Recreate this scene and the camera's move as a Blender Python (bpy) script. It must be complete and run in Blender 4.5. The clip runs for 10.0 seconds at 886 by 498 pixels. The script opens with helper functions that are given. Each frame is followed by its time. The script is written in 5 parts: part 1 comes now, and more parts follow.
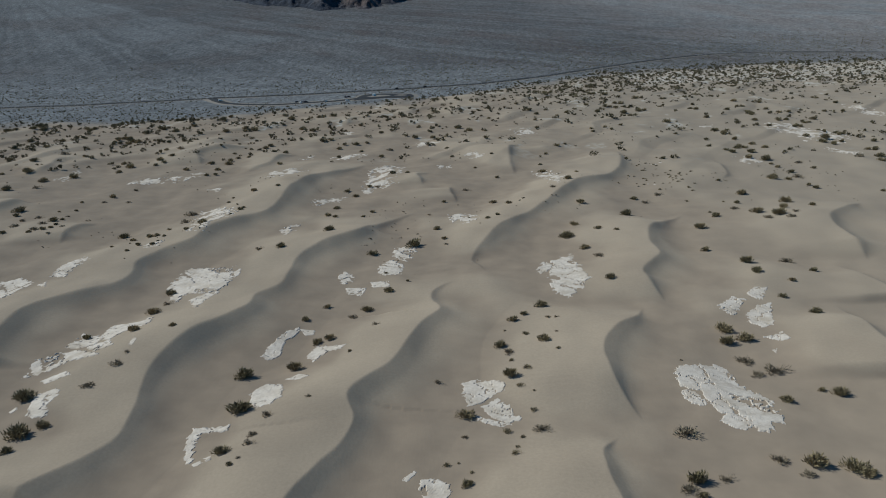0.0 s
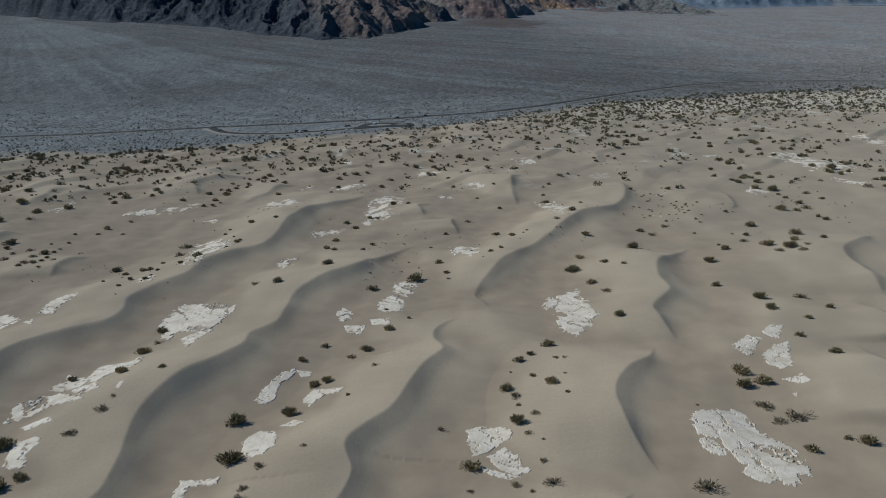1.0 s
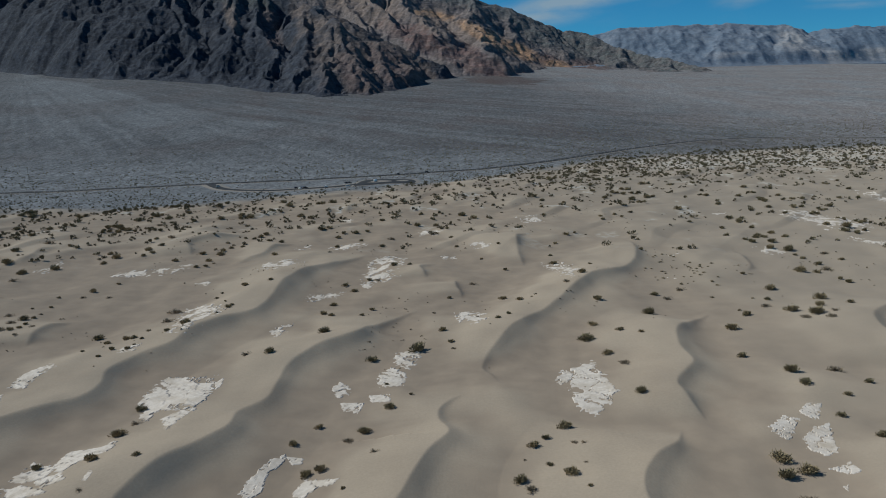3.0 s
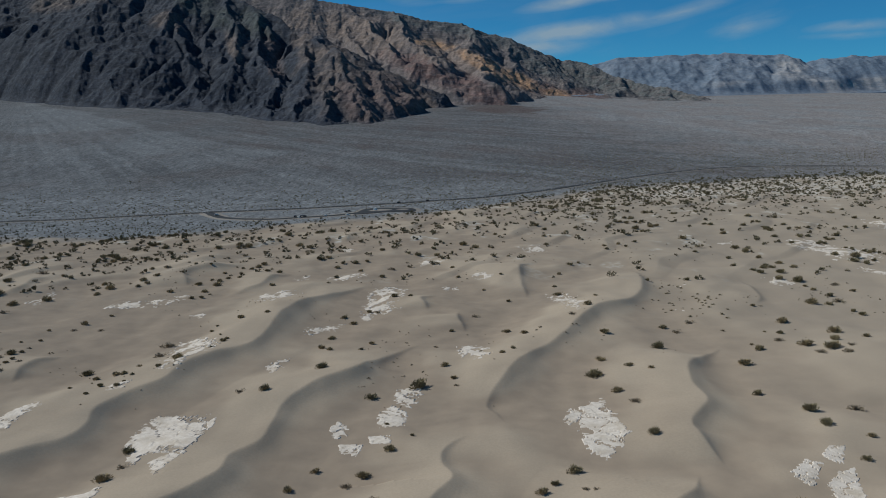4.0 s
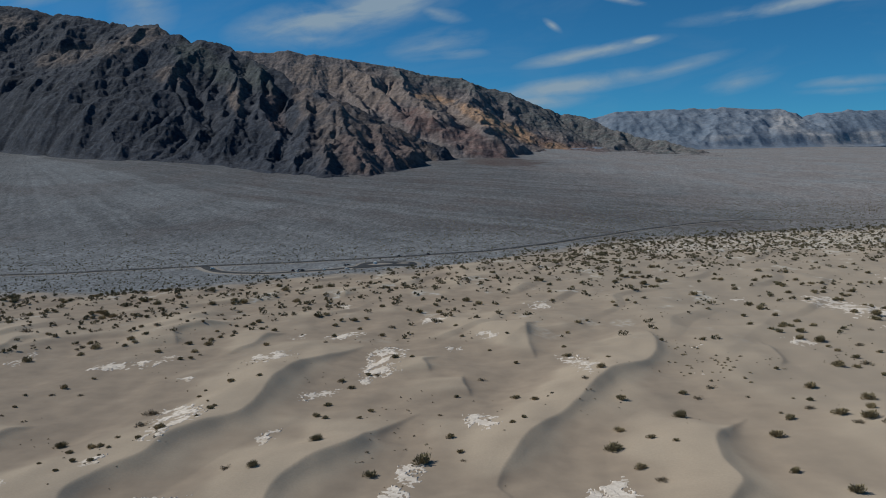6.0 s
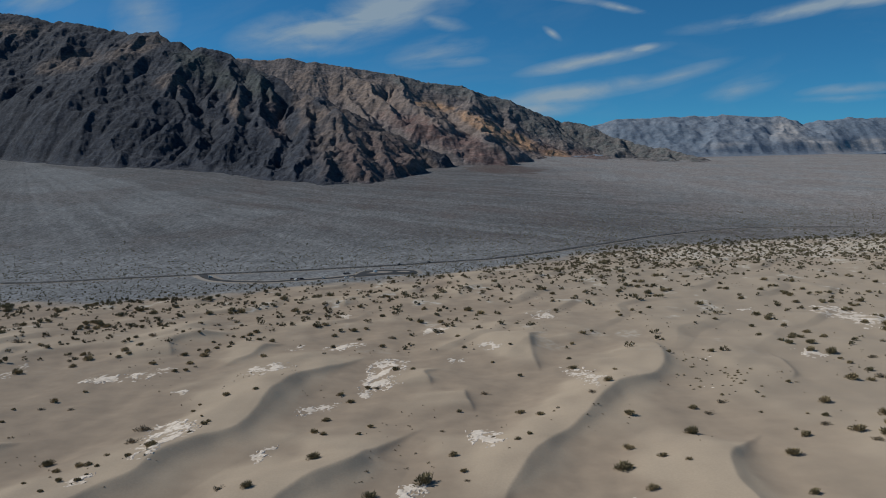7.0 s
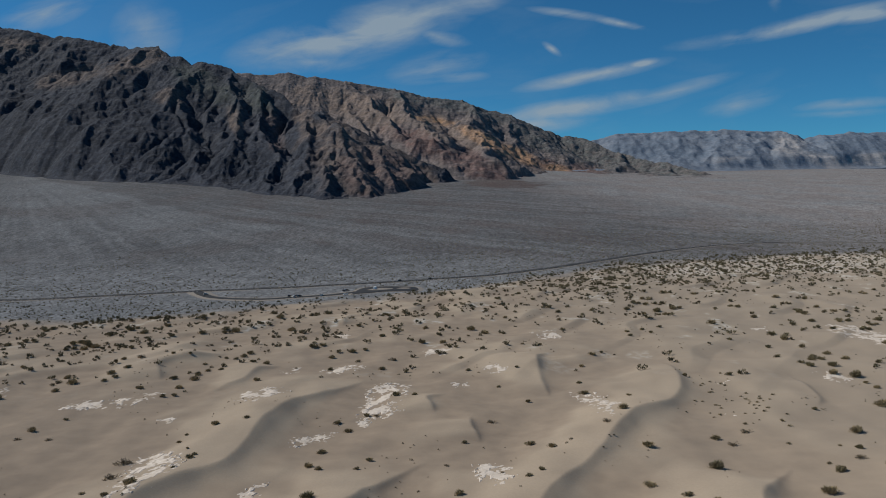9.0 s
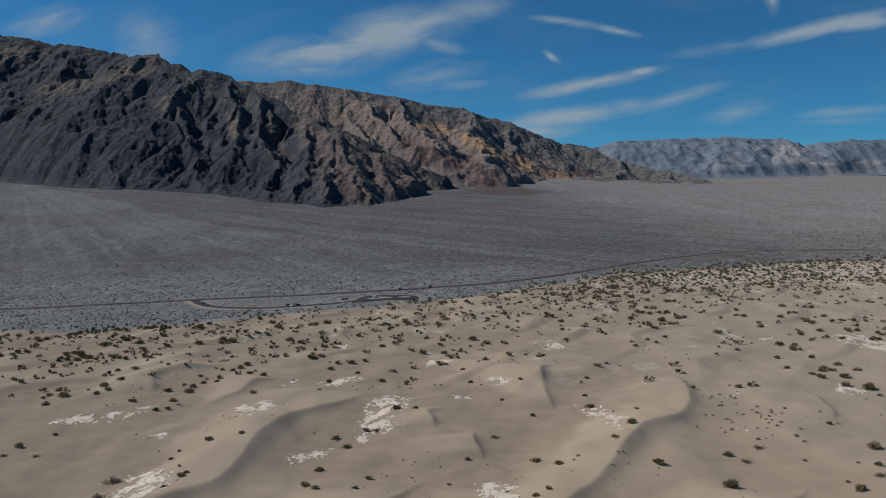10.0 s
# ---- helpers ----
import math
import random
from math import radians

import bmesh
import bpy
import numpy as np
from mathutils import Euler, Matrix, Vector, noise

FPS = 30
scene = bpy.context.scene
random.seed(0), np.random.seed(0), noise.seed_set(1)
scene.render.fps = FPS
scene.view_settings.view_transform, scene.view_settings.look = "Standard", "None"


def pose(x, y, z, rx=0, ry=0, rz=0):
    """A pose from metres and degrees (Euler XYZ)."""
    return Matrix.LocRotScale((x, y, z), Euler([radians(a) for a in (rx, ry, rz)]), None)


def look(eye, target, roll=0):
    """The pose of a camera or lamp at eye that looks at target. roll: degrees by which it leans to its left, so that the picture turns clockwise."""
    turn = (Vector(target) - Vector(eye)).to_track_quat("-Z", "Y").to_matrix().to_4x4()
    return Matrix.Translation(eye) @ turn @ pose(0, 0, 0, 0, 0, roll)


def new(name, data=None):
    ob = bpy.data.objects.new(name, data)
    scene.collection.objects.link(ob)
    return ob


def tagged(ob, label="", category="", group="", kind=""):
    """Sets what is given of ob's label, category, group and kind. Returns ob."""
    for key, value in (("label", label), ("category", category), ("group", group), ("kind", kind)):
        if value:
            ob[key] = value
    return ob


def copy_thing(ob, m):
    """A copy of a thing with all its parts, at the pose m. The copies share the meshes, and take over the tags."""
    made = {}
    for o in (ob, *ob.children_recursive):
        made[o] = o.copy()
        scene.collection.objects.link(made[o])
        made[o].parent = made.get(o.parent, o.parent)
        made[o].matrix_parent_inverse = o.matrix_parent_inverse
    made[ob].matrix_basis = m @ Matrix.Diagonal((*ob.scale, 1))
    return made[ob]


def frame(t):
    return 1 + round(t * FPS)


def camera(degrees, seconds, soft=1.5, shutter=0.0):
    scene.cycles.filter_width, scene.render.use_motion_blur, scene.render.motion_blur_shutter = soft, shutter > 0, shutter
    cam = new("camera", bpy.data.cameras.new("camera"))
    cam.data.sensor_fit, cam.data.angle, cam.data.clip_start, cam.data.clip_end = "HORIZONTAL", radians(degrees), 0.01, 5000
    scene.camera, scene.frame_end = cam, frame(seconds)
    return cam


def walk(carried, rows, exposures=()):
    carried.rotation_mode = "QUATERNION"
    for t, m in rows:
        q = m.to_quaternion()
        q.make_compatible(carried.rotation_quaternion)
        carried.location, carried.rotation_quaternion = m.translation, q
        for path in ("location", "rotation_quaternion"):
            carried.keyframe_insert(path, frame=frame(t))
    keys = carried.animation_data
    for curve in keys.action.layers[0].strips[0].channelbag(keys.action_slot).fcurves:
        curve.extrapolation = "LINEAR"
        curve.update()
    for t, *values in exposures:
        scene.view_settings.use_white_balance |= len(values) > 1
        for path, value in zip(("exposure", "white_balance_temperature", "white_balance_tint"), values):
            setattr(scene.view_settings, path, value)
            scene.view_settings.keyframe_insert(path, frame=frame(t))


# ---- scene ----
cam = camera(59.78, 10.0, soft=0.95)
# seconds, place, yaw, pitch, roll
PATH = [
    (0, 0.00, 0.00, 100.00, -0.000, -17.372, -0.927),
    (0.5, -0.44, 5.37, 99.98, -0.031, -16.311, -0.927),
    (1, -0.87, 10.72, 99.95, -0.041, -15.348, -0.915),
    (1.5, -1.29, 16.06, 99.90, -0.057, -14.270, -0.906),
    (2, -1.71, 21.39, 99.82, -0.069, -13.355, -0.901),
    (2.5, -2.13, 26.74, 99.75, -0.085, -12.341, -0.902),
    (4, -3.49, 42.71, 99.42, -0.136, -9.276, -0.848),
    (4.5, -4.04, 48.18, 99.38, -0.163, -8.159, -0.830),
    (5, -4.60, 53.68, 99.36, -0.202, -7.169, -0.812),
    (5.5, -5.16, 59.18, 99.35, -0.227, -6.102, -0.785),
    (7, -6.58, 75.47, 99.35, -0.241, -4.880, -0.746),
    (7.5, -7.02, 80.88, 99.37, -0.242, -4.612, -0.745),
    (8, -7.42, 86.28, 99.38, -0.242, -4.350, -0.739),
    (8.5, -7.80, 91.69, 99.41, -0.242, -4.062, -0.737),
    (9, -8.16, 97.10, 99.43, -0.252, -3.809, -0.736),
    (9.5, -8.53, 102.52, 99.45, -0.242, -3.520, -0.744),
    (10, -8.90, 107.92, 99.47, -0.258, -3.256, -0.752),
]
walk(cam, [(t, pose(x, y, z, 90 + pitch, 0, yaw) @ pose(0, 0, 0, 0, 0, roll)) for t, x, y, z, yaw, pitch, roll in PATH],
     exposures=[(0.0, 0.0, 5930, 0), (5.0, 0.06, 6150, 4), (10.0, 0.08, 6550, 8)])

# ---------------------------------------------------------------- sky and sun
SUN_FROM, SUN_HIGH = -74.0, 42.0   # degrees: bearing from north (+y) clockwise, and height


def build_sky():
    world = bpy.data.worlds.new("sky")
    scene.world = world
    world.use_nodes = True
    tree = world.node_tree
    n, link = tree.nodes, tree.links
    n.clear()
    sky = n.new("ShaderNodeTexSky")
    sky.sky_type, sky.sun_disc = "NISHITA", False
    sky.sun_elevation, sky.sun_rotation = radians(SUN_HIGH), radians(SUN_FROM)
    sky.altitude, sky.air_density, sky.dust_density, sky.ozone_density = 1500, 0.8, 0.15, 6.0

    def math_node(op, a, b=None, c=None, clamp=False):
        m = n.new("ShaderNodeMath")
        m.operation, m.use_clamp = op, clamp
        for socket, v in zip(m.inputs, (a, b, c)):
            if v is None:
                continue
            if isinstance(v, (int, float)):
                socket.default_value = v
            else:
                link.new(v, socket)
        return m.outputs[0]

    # thin cirrus: streaks in the plane of bearing and height
    co = n.new("ShaderNodeTexCoord")
    sep = n.new("ShaderNodeSeparateXYZ")
    link.new(co.outputs["Generated"], sep.inputs[0])
    ahead = math_node("MAXIMUM", math_node("ABSOLUTE", sep.outputs[1]), 0.15)
    across, high = math_node("DIVIDE", sep.outputs[0], ahead), math_node("DIVIDE", sep.outputs[2], ahead)
    flat = n.new("ShaderNodeCombineXYZ")
    link.new(across, flat.inputs[0])
    link.new(high, flat.inputs[1])

    def wisps(scale, stretch, turn, seed, detail=6.0):
        m = n.new("ShaderNodeMapping")
        m.inputs["Rotation"].default_value = (0, 0, radians(-turn))
        m2 = n.new("ShaderNodeMapping")
        m2.inputs["Scale"].default_value = (scale / stretch, scale, 1)
        m2.inputs["Location"].default_value = (seed, seed * 0.7, 0)
        link.new(flat.outputs[0], m.inputs[0])
        link.new(m.outputs[0], m2.inputs[0])
        t = n.new("ShaderNodeTexNoise")
        t.inputs["Scale"].default_value, t.inputs["Detail"].default_value, t.inputs["Roughness"].default_value = 1.0, detail, 0.6
        t.inputs["Distortion"].default_value = 0.6
        link.new(m2.outputs[0], t.inputs["Vector"])
        return t.outputs[0]

    fine, soft = wisps(46, 4.5, 11, 2.0), wisps(15, 3, 10, 5.0)
    mix_noise = math_node("ADD", math_node("MULTIPLY", fine, 0.42), math_node("MULTIPLY", soft, 0.74))
    total = None
    for u, e, long, thick, turn, much in CLOUDS:
        m = n.new("ShaderNodeMapping")
        m.vector_type = "TEXTURE"
        m.inputs["Location"].default_value = (u, e, 0)
        m.inputs["Rotation"].default_value = (0, 0, radians(turn))
        m.inputs["Scale"].default_value = (long, thick, 1)
        link.new(flat.outputs[0], m.inputs[0])
        d = n.new("ShaderNodeVectorMath")
        d.operation = "LENGTH"
        link.new(m.outputs[0], d.inputs[0])
        inside = math_node("POWER", math_node("SUBTRACT", 1.0, d.outputs["Value"], clamp=True), 0.8)
        one = math_node("MULTIPLY", inside, much)
        total = one if total is None else math_node("MAXIMUM", total, one)
    lace = math_node("MULTIPLY", total, math_node("MULTIPLY", math_node("SUBTRACT", math_node("ADD", mix_noise, math_node("MULTIPLY", total, 0.22)), 0.51, clamp=True), 4.4), clamp=True)
    haze = math_node("MULTIPLY", math_node("SUBTRACT", soft, 0.5, clamp=True), 0.35)
    cover = math_node("MINIMUM", math_node("ADD", lace, haze), 0.85)
    tint = n.new("ShaderNodeMix")
    tint.data_type, tint.blend_type = "RGBA", "MULTIPLY"
    tint.inputs["Factor"].default_value = 1.0
    link.new(sky.outputs[0], tint.inputs["A"])
    tint.inputs["B"].default_value = SKY_TINT
    mix = n.new("ShaderNodeMix")
    mix.data_type = "RGBA"
    link.new(cover, mix.inputs["Factor"])
    link.new(tint.outputs["Result"], mix.inputs["A"])
    mix.inputs["B"].default_value = CLOUD_WHITE
    back = n.new("ShaderNodeBackground")
    back.inputs["Strength"].default_value = SKY_STRENGTH
    link.new(mix.outputs["Result"], back.inputs["Color"])
    out = n.new("ShaderNodeOutputWorld")
    link.new(back.outputs[0], out.inputs[0])


SKY_STRENGTH = 0.061
SKY_TINT = (0.36, 0.93, 1.07, 1)
CLOUD_WHITE = (4.2, 5.2, 6.2, 1)
# bearing, height (both as slopes), half length, half thickness, tilt, density
CLOUDS = [
    (-0.15, 0.198, 0.13, 0.034, 8, 0.95), (-0.08, 0.214, 0.15, 0.040, 14, 0.95), (-0.02, 0.234, 0.13, 0.024, 12, 0.75), (0.0, 0.206, 0.05, 0.012, -15, 0.7),
    (-0.16, 0.175, 0.08, 0.018, 0, 0.7), (0.0, 0.168, 0.07, 0.022, 10, 0.6), (0.02, 0.155, 0.05, 0.009, 0, 0.5),
    (0.235, 0.219, 0.042, 0.007, -12, 1.0), (0.17, 0.232, 0.06, 0.007, -8, 0.6), (0.147, 0.188, 0.017, 0.006, -35, 0.8),
    (0.20, 0.155, 0.11, 0.012, 10, 0.9), (0.262, 0.168, 0.03, 0.007, 10, 1.0),
    (0.17, 0.112, 0.14, 0.016, 8, 0.9), (0.30, 0.132, 0.10, 0.011, 14, 0.6), (0.12, 0.092, 0.09, 0.018, 5, 0.7),
    (0.47, 0.216, 0.15, 0.013, 12, 0.95), (0.55, 0.226, 0.06, 0.011, 8, 0.9), (0.38, 0.20, 0.10, 0.011, 8, 0.6),
    (0.525, 0.113, 0.07, 0.010, 4, 0.7), (0.52, 0.102, 0.07, 0.007, 2, 0.6), (0.39, 0.116, 0.06, 0.016, 14, 0.5),
    (-0.50, 0.24, 0.07, 0.022, 15, 0.7), (-0.37, 0.215, 0.05, 0.045, 20, 0.45), (0.43, 0.255, 0.012, 0.026, 10, 0.6),
]
build_sky()
sun = new("sun", bpy.data.lights.new("sun", "SUN"))
sun.data.energy, sun.data.angle, sun.data.color = 3.5, radians(0.55), (1.0, 0.945, 0.87)
az, el = radians(SUN_FROM), radians(SUN_HIGH)
toward = Vector((math.sin(az) * math.cos(el), math.cos(az) * math.cos(el), math.sin(el)))
sun.matrix_world = look(toward * 400, (0, 0, 0))


# ---------------------------------------------------------------- materials
class Mat:
    """A small writer of node materials."""

    def __init__(self, name, rough=0.9, metal=0.0, spec=0.2):
        self.m = bpy.data.materials.new(name)
        self.m.use_nodes = True
        self.t = self.m.node_tree
        self.n, self.l = self.t.nodes, self.t.links
        self.b = self.n["Principled BSDF"]
        self.b.inputs["Roughness"].default_value = rough
        self.b.inputs["Metallic"].default_value = metal
        self.b.inputs["Specular IOR Level"].default_value = spec
        self.where = self.n.new("ShaderNodeTexCoord").outputs["Object"]

    def noise(self, scale, detail=4.0, rough=0.55, stretch=(1, 1, 1), turn=0.0, distort=0.0):
        m = self.n.new("ShaderNodeMapping")
        m.inputs["Rotation"].default_value = (0, 0, radians(turn))
        m.inputs["Scale"].default_value = [scale * s for s in stretch]
        self.l.new(self.where, m.inputs[0])
        t = self.n.new("ShaderNodeTexNoise")
        t.inputs["Scale"].default_value, t.inputs["Detail"].default_value = 1.0, detail
        t.inputs["Roughness"].default_value, t.inputs["Distortion"].default_value = rough, distort
        self.l.new(m.outputs[0], t.inputs["Vector"])
        return t.outputs[0]

    def attr(self, name):
        a = self.n.new("ShaderNodeAttribute")
        a.attribute_name = name
        return a.outputs["Fac"]

    def luck(self):
        return self.n.new("ShaderNodeObjectInfo").outputs["Random"]

    def ramp(self, fac, *stops):
        r = self.n.new("ShaderNodeValToRGB")
        e = r.color_ramp.elements
        while len(e) < len(stops):
            e.new(0.5)
        for k, (p, c) in zip(e, stops):
            k.position = p
            k.color = (*c, 1) if isinstance(c, tuple) else (c, c, c, 1)
        self.l.new(fac, r.inputs[0])
        return r.outputs[0]

    def put(self, socket, v):
        if hasattr(v, "is_linked"):
            self.l.new(v, socket)
        else:
            socket.default_value = (*v, 1) if isinstance(v, tuple) else v

    def mix(self, fac, a, b, how="MIX"):
        m = self.n.new("ShaderNodeMix")
        m.data_type, m.blend_type = "RGBA", how
        self.put(m.inputs["Factor"], fac)
        self.put(m.inputs["A"], a)
        self.put(m.inputs["B"], b)
        return m.outputs["Result"]

    def sums(self, op, a, b):
        m = self.n.new("ShaderNodeMath")
        m.operation = op
        self.put(m.inputs[0], a)
        self.put(m.inputs[1], b)
        return m.outputs[0]

    def color(self, c):
        self.put(self.b.inputs["Base Color"], c)
        return self

    def bump(self, height, strength=0.4, distance=0.1):
        b = self.n.new("ShaderNodeBump")
        b.inputs["Strength"].default_value, b.inputs["Distance"].default_value = strength, distance
        self.l.new(height, b.inputs["Height"])
        self.l.new(b.outputs[0], self.b.inputs["Normal"])
        return self


def ground_material():
    """Dune sand, coarser brown sand between the dunes with the hollows' shade in its colour, and the grey desert gravel
    of the fan.
    """
    m = Mat("desert_ground", rough=0.95, spec=0.1)
    m.b.inputs["Diffuse Roughness"].default_value = 0.4
    tone = m.noise(1 / 38, 3)
    sand = m.ramp(tone, (0.3, (0.375, 0.298, 0.222)), (0.52, (0.425, 0.34, 0.253)), (0.75, (0.46, 0.368, 0.273)))
    grain = m.noise(1.3, 3, 0.7)
    sand = m.mix(0.10, sand, m.ramp(grain, (0.3, 0.25), (0.7, 0.85)), "OVERLAY")
    # Coarse brown sand, darkened further to carry the shade of the bowls.
    coarse_shaded = m.ramp(m.noise(1 / 9, 4), (0.3, (0.305, 0.24, 0.18)), (0.7, (0.37, 0.29, 0.215)))
    sand = m.mix(m.attr("floor_sand_shade"), sand, coarse_shaded)
    sand = m.mix(m.sums("MULTIPLY", m.attr("dull"), 0.8), sand, (0.335, 0.275, 0.212))
    crust = m.ramp(m.noise(1 / 5, 5, 0.65), (0.45, (0.4, 0.33, 0.25)), (0.6, (0.60, 0.56, 0.50)))
    sand = m.mix(m.attr("crust"), sand, crust)
    speck = m.noise(1 / 4.0, 3, 0.75)
    big = m.noise(1 / 150, 4, 0.6)
    # Bluish greys: distance haze over the fan is put into the gravel colour.
    gravel = m.ramp(big, (0.3, (0.100, 0.100, 0.103)), (0.7, (0.148, 0.145, 0.145)))
    gravel = m.mix(m.attr("wash"), gravel, (0.258, 0.262, 0.264))
    gravel = m.mix(m.sums("MULTIPLY", m.attr("ruddy"), 0.5), gravel, (0.265, 0.218, 0.197))
    gravel = m.mix(m.attr("varnish"), gravel, (0.108, 0.084, 0.077))
    fleck = m.noise(1 / 8, 3, 0.7, (1, 0.3, 1), 0)
    gravel = m.mix(0.28, gravel, m.ramp(fleck, (0.38, 0.2), (0.62, 0.85)), "OVERLAY")
    gravel = m.mix(0.6, gravel, m.ramp(speck, (0.36, 0.15), (0.64, 0.82)), "OVERLAY")
    m.color(m.mix(m.attr("sand"), gravel, sand))
    ripple = m.noise(1.6, 2, 0.5, (1.0, 0.18, 1), 12)
    rough = m.sums("ADD", m.sums("MULTIPLY", ripple, 0.25), m.sums("MULTIPLY", m.noise(0.35, 4), 0.6))
    m.bump(rough, 0.35, 0.25)
    return m.m


def clay_material():
    m = Mat("pale_playa_clay", rough=0.9, spec=0.15)
    a = m.ramp(m.noise(0.5, 5, 0.65), (0.3, (0.50, 0.43, 0.365)), (0.5, (0.615, 0.54, 0.465)), (0.75, (0.70, 0.625, 0.545)))
    dust = m.ramp(m.noise(0.14, 5, 0.65), (0.46, 0.0), (0.64, 1.0))
    much = m.sums("ADD", 0.30, m.sums("MULTIPLY", m.luck(), 0.5))
    c = m.mix(m.sums("MULTIPLY", dust, much), a, (0.40, 0.325, 0.245))
    cells = m.n.new("ShaderNodeTexVoronoi")
    cells.feature = "DISTANCE_TO_EDGE"
    cells.inputs["Scale"].default_value = 0.45
    warp = m.n.new("ShaderNodeVectorMath")
    warp.operation = "ADD"
    m.l.new(m.where, warp.inputs[0])
    m.l.new(m.noise(0.7, 4), warp.inputs[1])
    m.l.new(warp.outputs[0], cells.inputs["Vector"])
    joint = m.ramp(cells.outputs["Distance"], (0.0, 1.0), (0.05, 0.0))
    c = m.mix(m.sums("MULTIPLY", joint, 0.22), c, (0.30, 0.255, 0.205))
    m.color(c)
    m.bump(m.sums("SUBTRACT", m.noise(1.1, 6, 0.7), m.sums("MULTIPLY", joint, 0.3)), 0.16, 0.1)
    return m.m


def rock_material(name, low, mid, high, warm, rust, gold, olive, grit=1.0, relief=7.0):
    """Bare weathered rock in beds, with stained ground of other colours laid in by region."""
    m = Mat(name, rough=0.92, spec=0.12)
    beds = m.noise(1 / 120, 6, 0.62, (1, 1, 3.5), 0, 0.8)
    c = m.ramp(beds, (0.32, low), (0.5, mid), (0.7, high))
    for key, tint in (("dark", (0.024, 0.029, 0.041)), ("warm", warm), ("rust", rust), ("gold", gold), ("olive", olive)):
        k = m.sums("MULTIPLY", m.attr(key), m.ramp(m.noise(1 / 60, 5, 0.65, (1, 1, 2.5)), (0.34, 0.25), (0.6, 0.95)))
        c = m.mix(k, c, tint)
    fine = m.noise(1 / 14, 6, 0.75)
    c = m.mix(0.5 * grit, c, m.ramp(fine, (0.34, 0.16), (0.66, 0.86)), "OVERLAY")
    veins = m.noise(1 / 55, 5, 0.7, (1, 1, 2.6), 20, 1.4)
    c = m.mix(0.5 * grit, c, m.ramp(veins, (0.36, 0.2), (0.64, 0.8)), "OVERLAY")
    m.color(c)
    m.bump(m.noise(1 / 16, 7, 0.7), 0.8, relief)
    return m.m


def leaf_material(name, a, b):
    m = Mat(name, rough=0.75, spec=0.25)
    c = m.ramp(m.luck(), (0.0, a), (1.0, b))
    g = m.noise(2.2, 3, 0.6)
    m.color(m.mix(0.5, c, m.ramp(g, (0.3, 0.2), (0.7, 0.8)), "OVERLAY"))
    return m.m


def plain_material(name, c, rough=0.6, metal=0.0, wear=0.25, scale=1.0, spec=0.4):
    m = Mat(name, rough=rough, metal=metal, spec=spec)
    g = m.noise(scale, 5, 0.65)
    m.color(m.mix(wear, c, m.ramp(g, (0.3, 0.2), (0.7, 0.8)), "OVERLAY"))
    return m.m


GROUND = ground_material()
CLAY = clay_material()
# Haze is mixed into both rock colours: bluer dark rock, duller brown rock.
ROCK_DARK = rock_material("dark_rock_hazed", (0.027, 0.032, 0.045), (0.041, 0.046, 0.060), (0.066, 0.068, 0.078), (0.145, 0.115, 0.102), (0.115, 0.086, 0.083), (0.2, 0.14, 0.09), (0.066, 0.074, 0.072))
ROCK_BROWN = rock_material("brown_rock_hazed", (0.092, 0.086, 0.092), (0.138, 0.120, 0.119), (0.196, 0.165, 0.153), (0.195, 0.152, 0.130), (0.138, 0.090, 0.084), (0.33, 0.205, 0.125), (0.092, 0.100, 0.102))
# Aerial haze is painted into this rock: pale blue tints and weak grit.
ROCK_FAR_HAZED = rock_material("haze_blue_distant_rock", (0.135, 0.170, 0.220), (0.16, 0.19, 0.238), (0.20, 0.222, 0.258), (0.34, 0.325, 0.325), (0.2, 0.18, 0.18), (0.3, 0.26, 0.2), (0.13, 0.165, 0.215), 0.4, 3.0)
LEAF_GREEN = leaf_material("creosote_leaf", (0.19, 0.16, 0.088), (0.31, 0.245, 0.14))
LEAF_DARK = leaf_material("dark_scrub_leaf", (0.115, 0.10, 0.058), (0.17, 0.142, 0.082))
LEAF_GREY = leaf_material("dry_grey_twig", (0.21, 0.17, 0.115), (0.30, 0.245, 0.17))
LEAF_PALE = leaf_material("pale_saltbush_leaf", (0.22, 0.185, 0.11), (0.29, 0.235, 0.14))
WOOD = plain_material("shrub_wood", (0.13, 0.10, 0.072), 0.9, 0, 0.4, 6)
ASPHALT = plain_material("worn_asphalt", (0.032, 0.033, 0.036), 0.9, 0, 0.3, 0.4, 0.2)
SHOULDER = plain_material("gravel_shoulder", (0.24, 0.215, 0.19), 0.95, 0, 0.35, 0.5, 0.1)


# ---------------------------------------------------------------- the lie of the land
PERM = np.random.RandomState(7).permutation(512)
GRAD = np.stack([np.cos(np.arange(16) * math.pi / 8), np.sin(np.arange(16) * math.pi / 8)], 1)


def perlin(x, y, seed=0):
    x, y = np.asarray(x, float) + 31.7 * seed, np.asarray(y, float) - 17.3 * seed
    xi, yi = np.floor(x).astype(int), np.floor(y).astype(int)
    fx, fy = x - xi, y - yi
    sx, sy = fx * fx * fx * (fx * (fx * 6 - 15) + 10), fy * fy * fy * (fy * (fy * 6 - 15) + 10)

    def corner(i, j):
        g = GRAD[PERM[(PERM[(xi + i) % 512] + yi + j) % 512] % 16]
        return g[..., 0] * (fx - i) + g[..., 1] * (fy - j)

    low = corner(0, 0) * (1 - sx) + corner(1, 0) * sx
    high = corner(0, 1) * (1 - sx) + corner(1, 1) * sx
    return 1.5 * (low * (1 - sy) + high * sy)


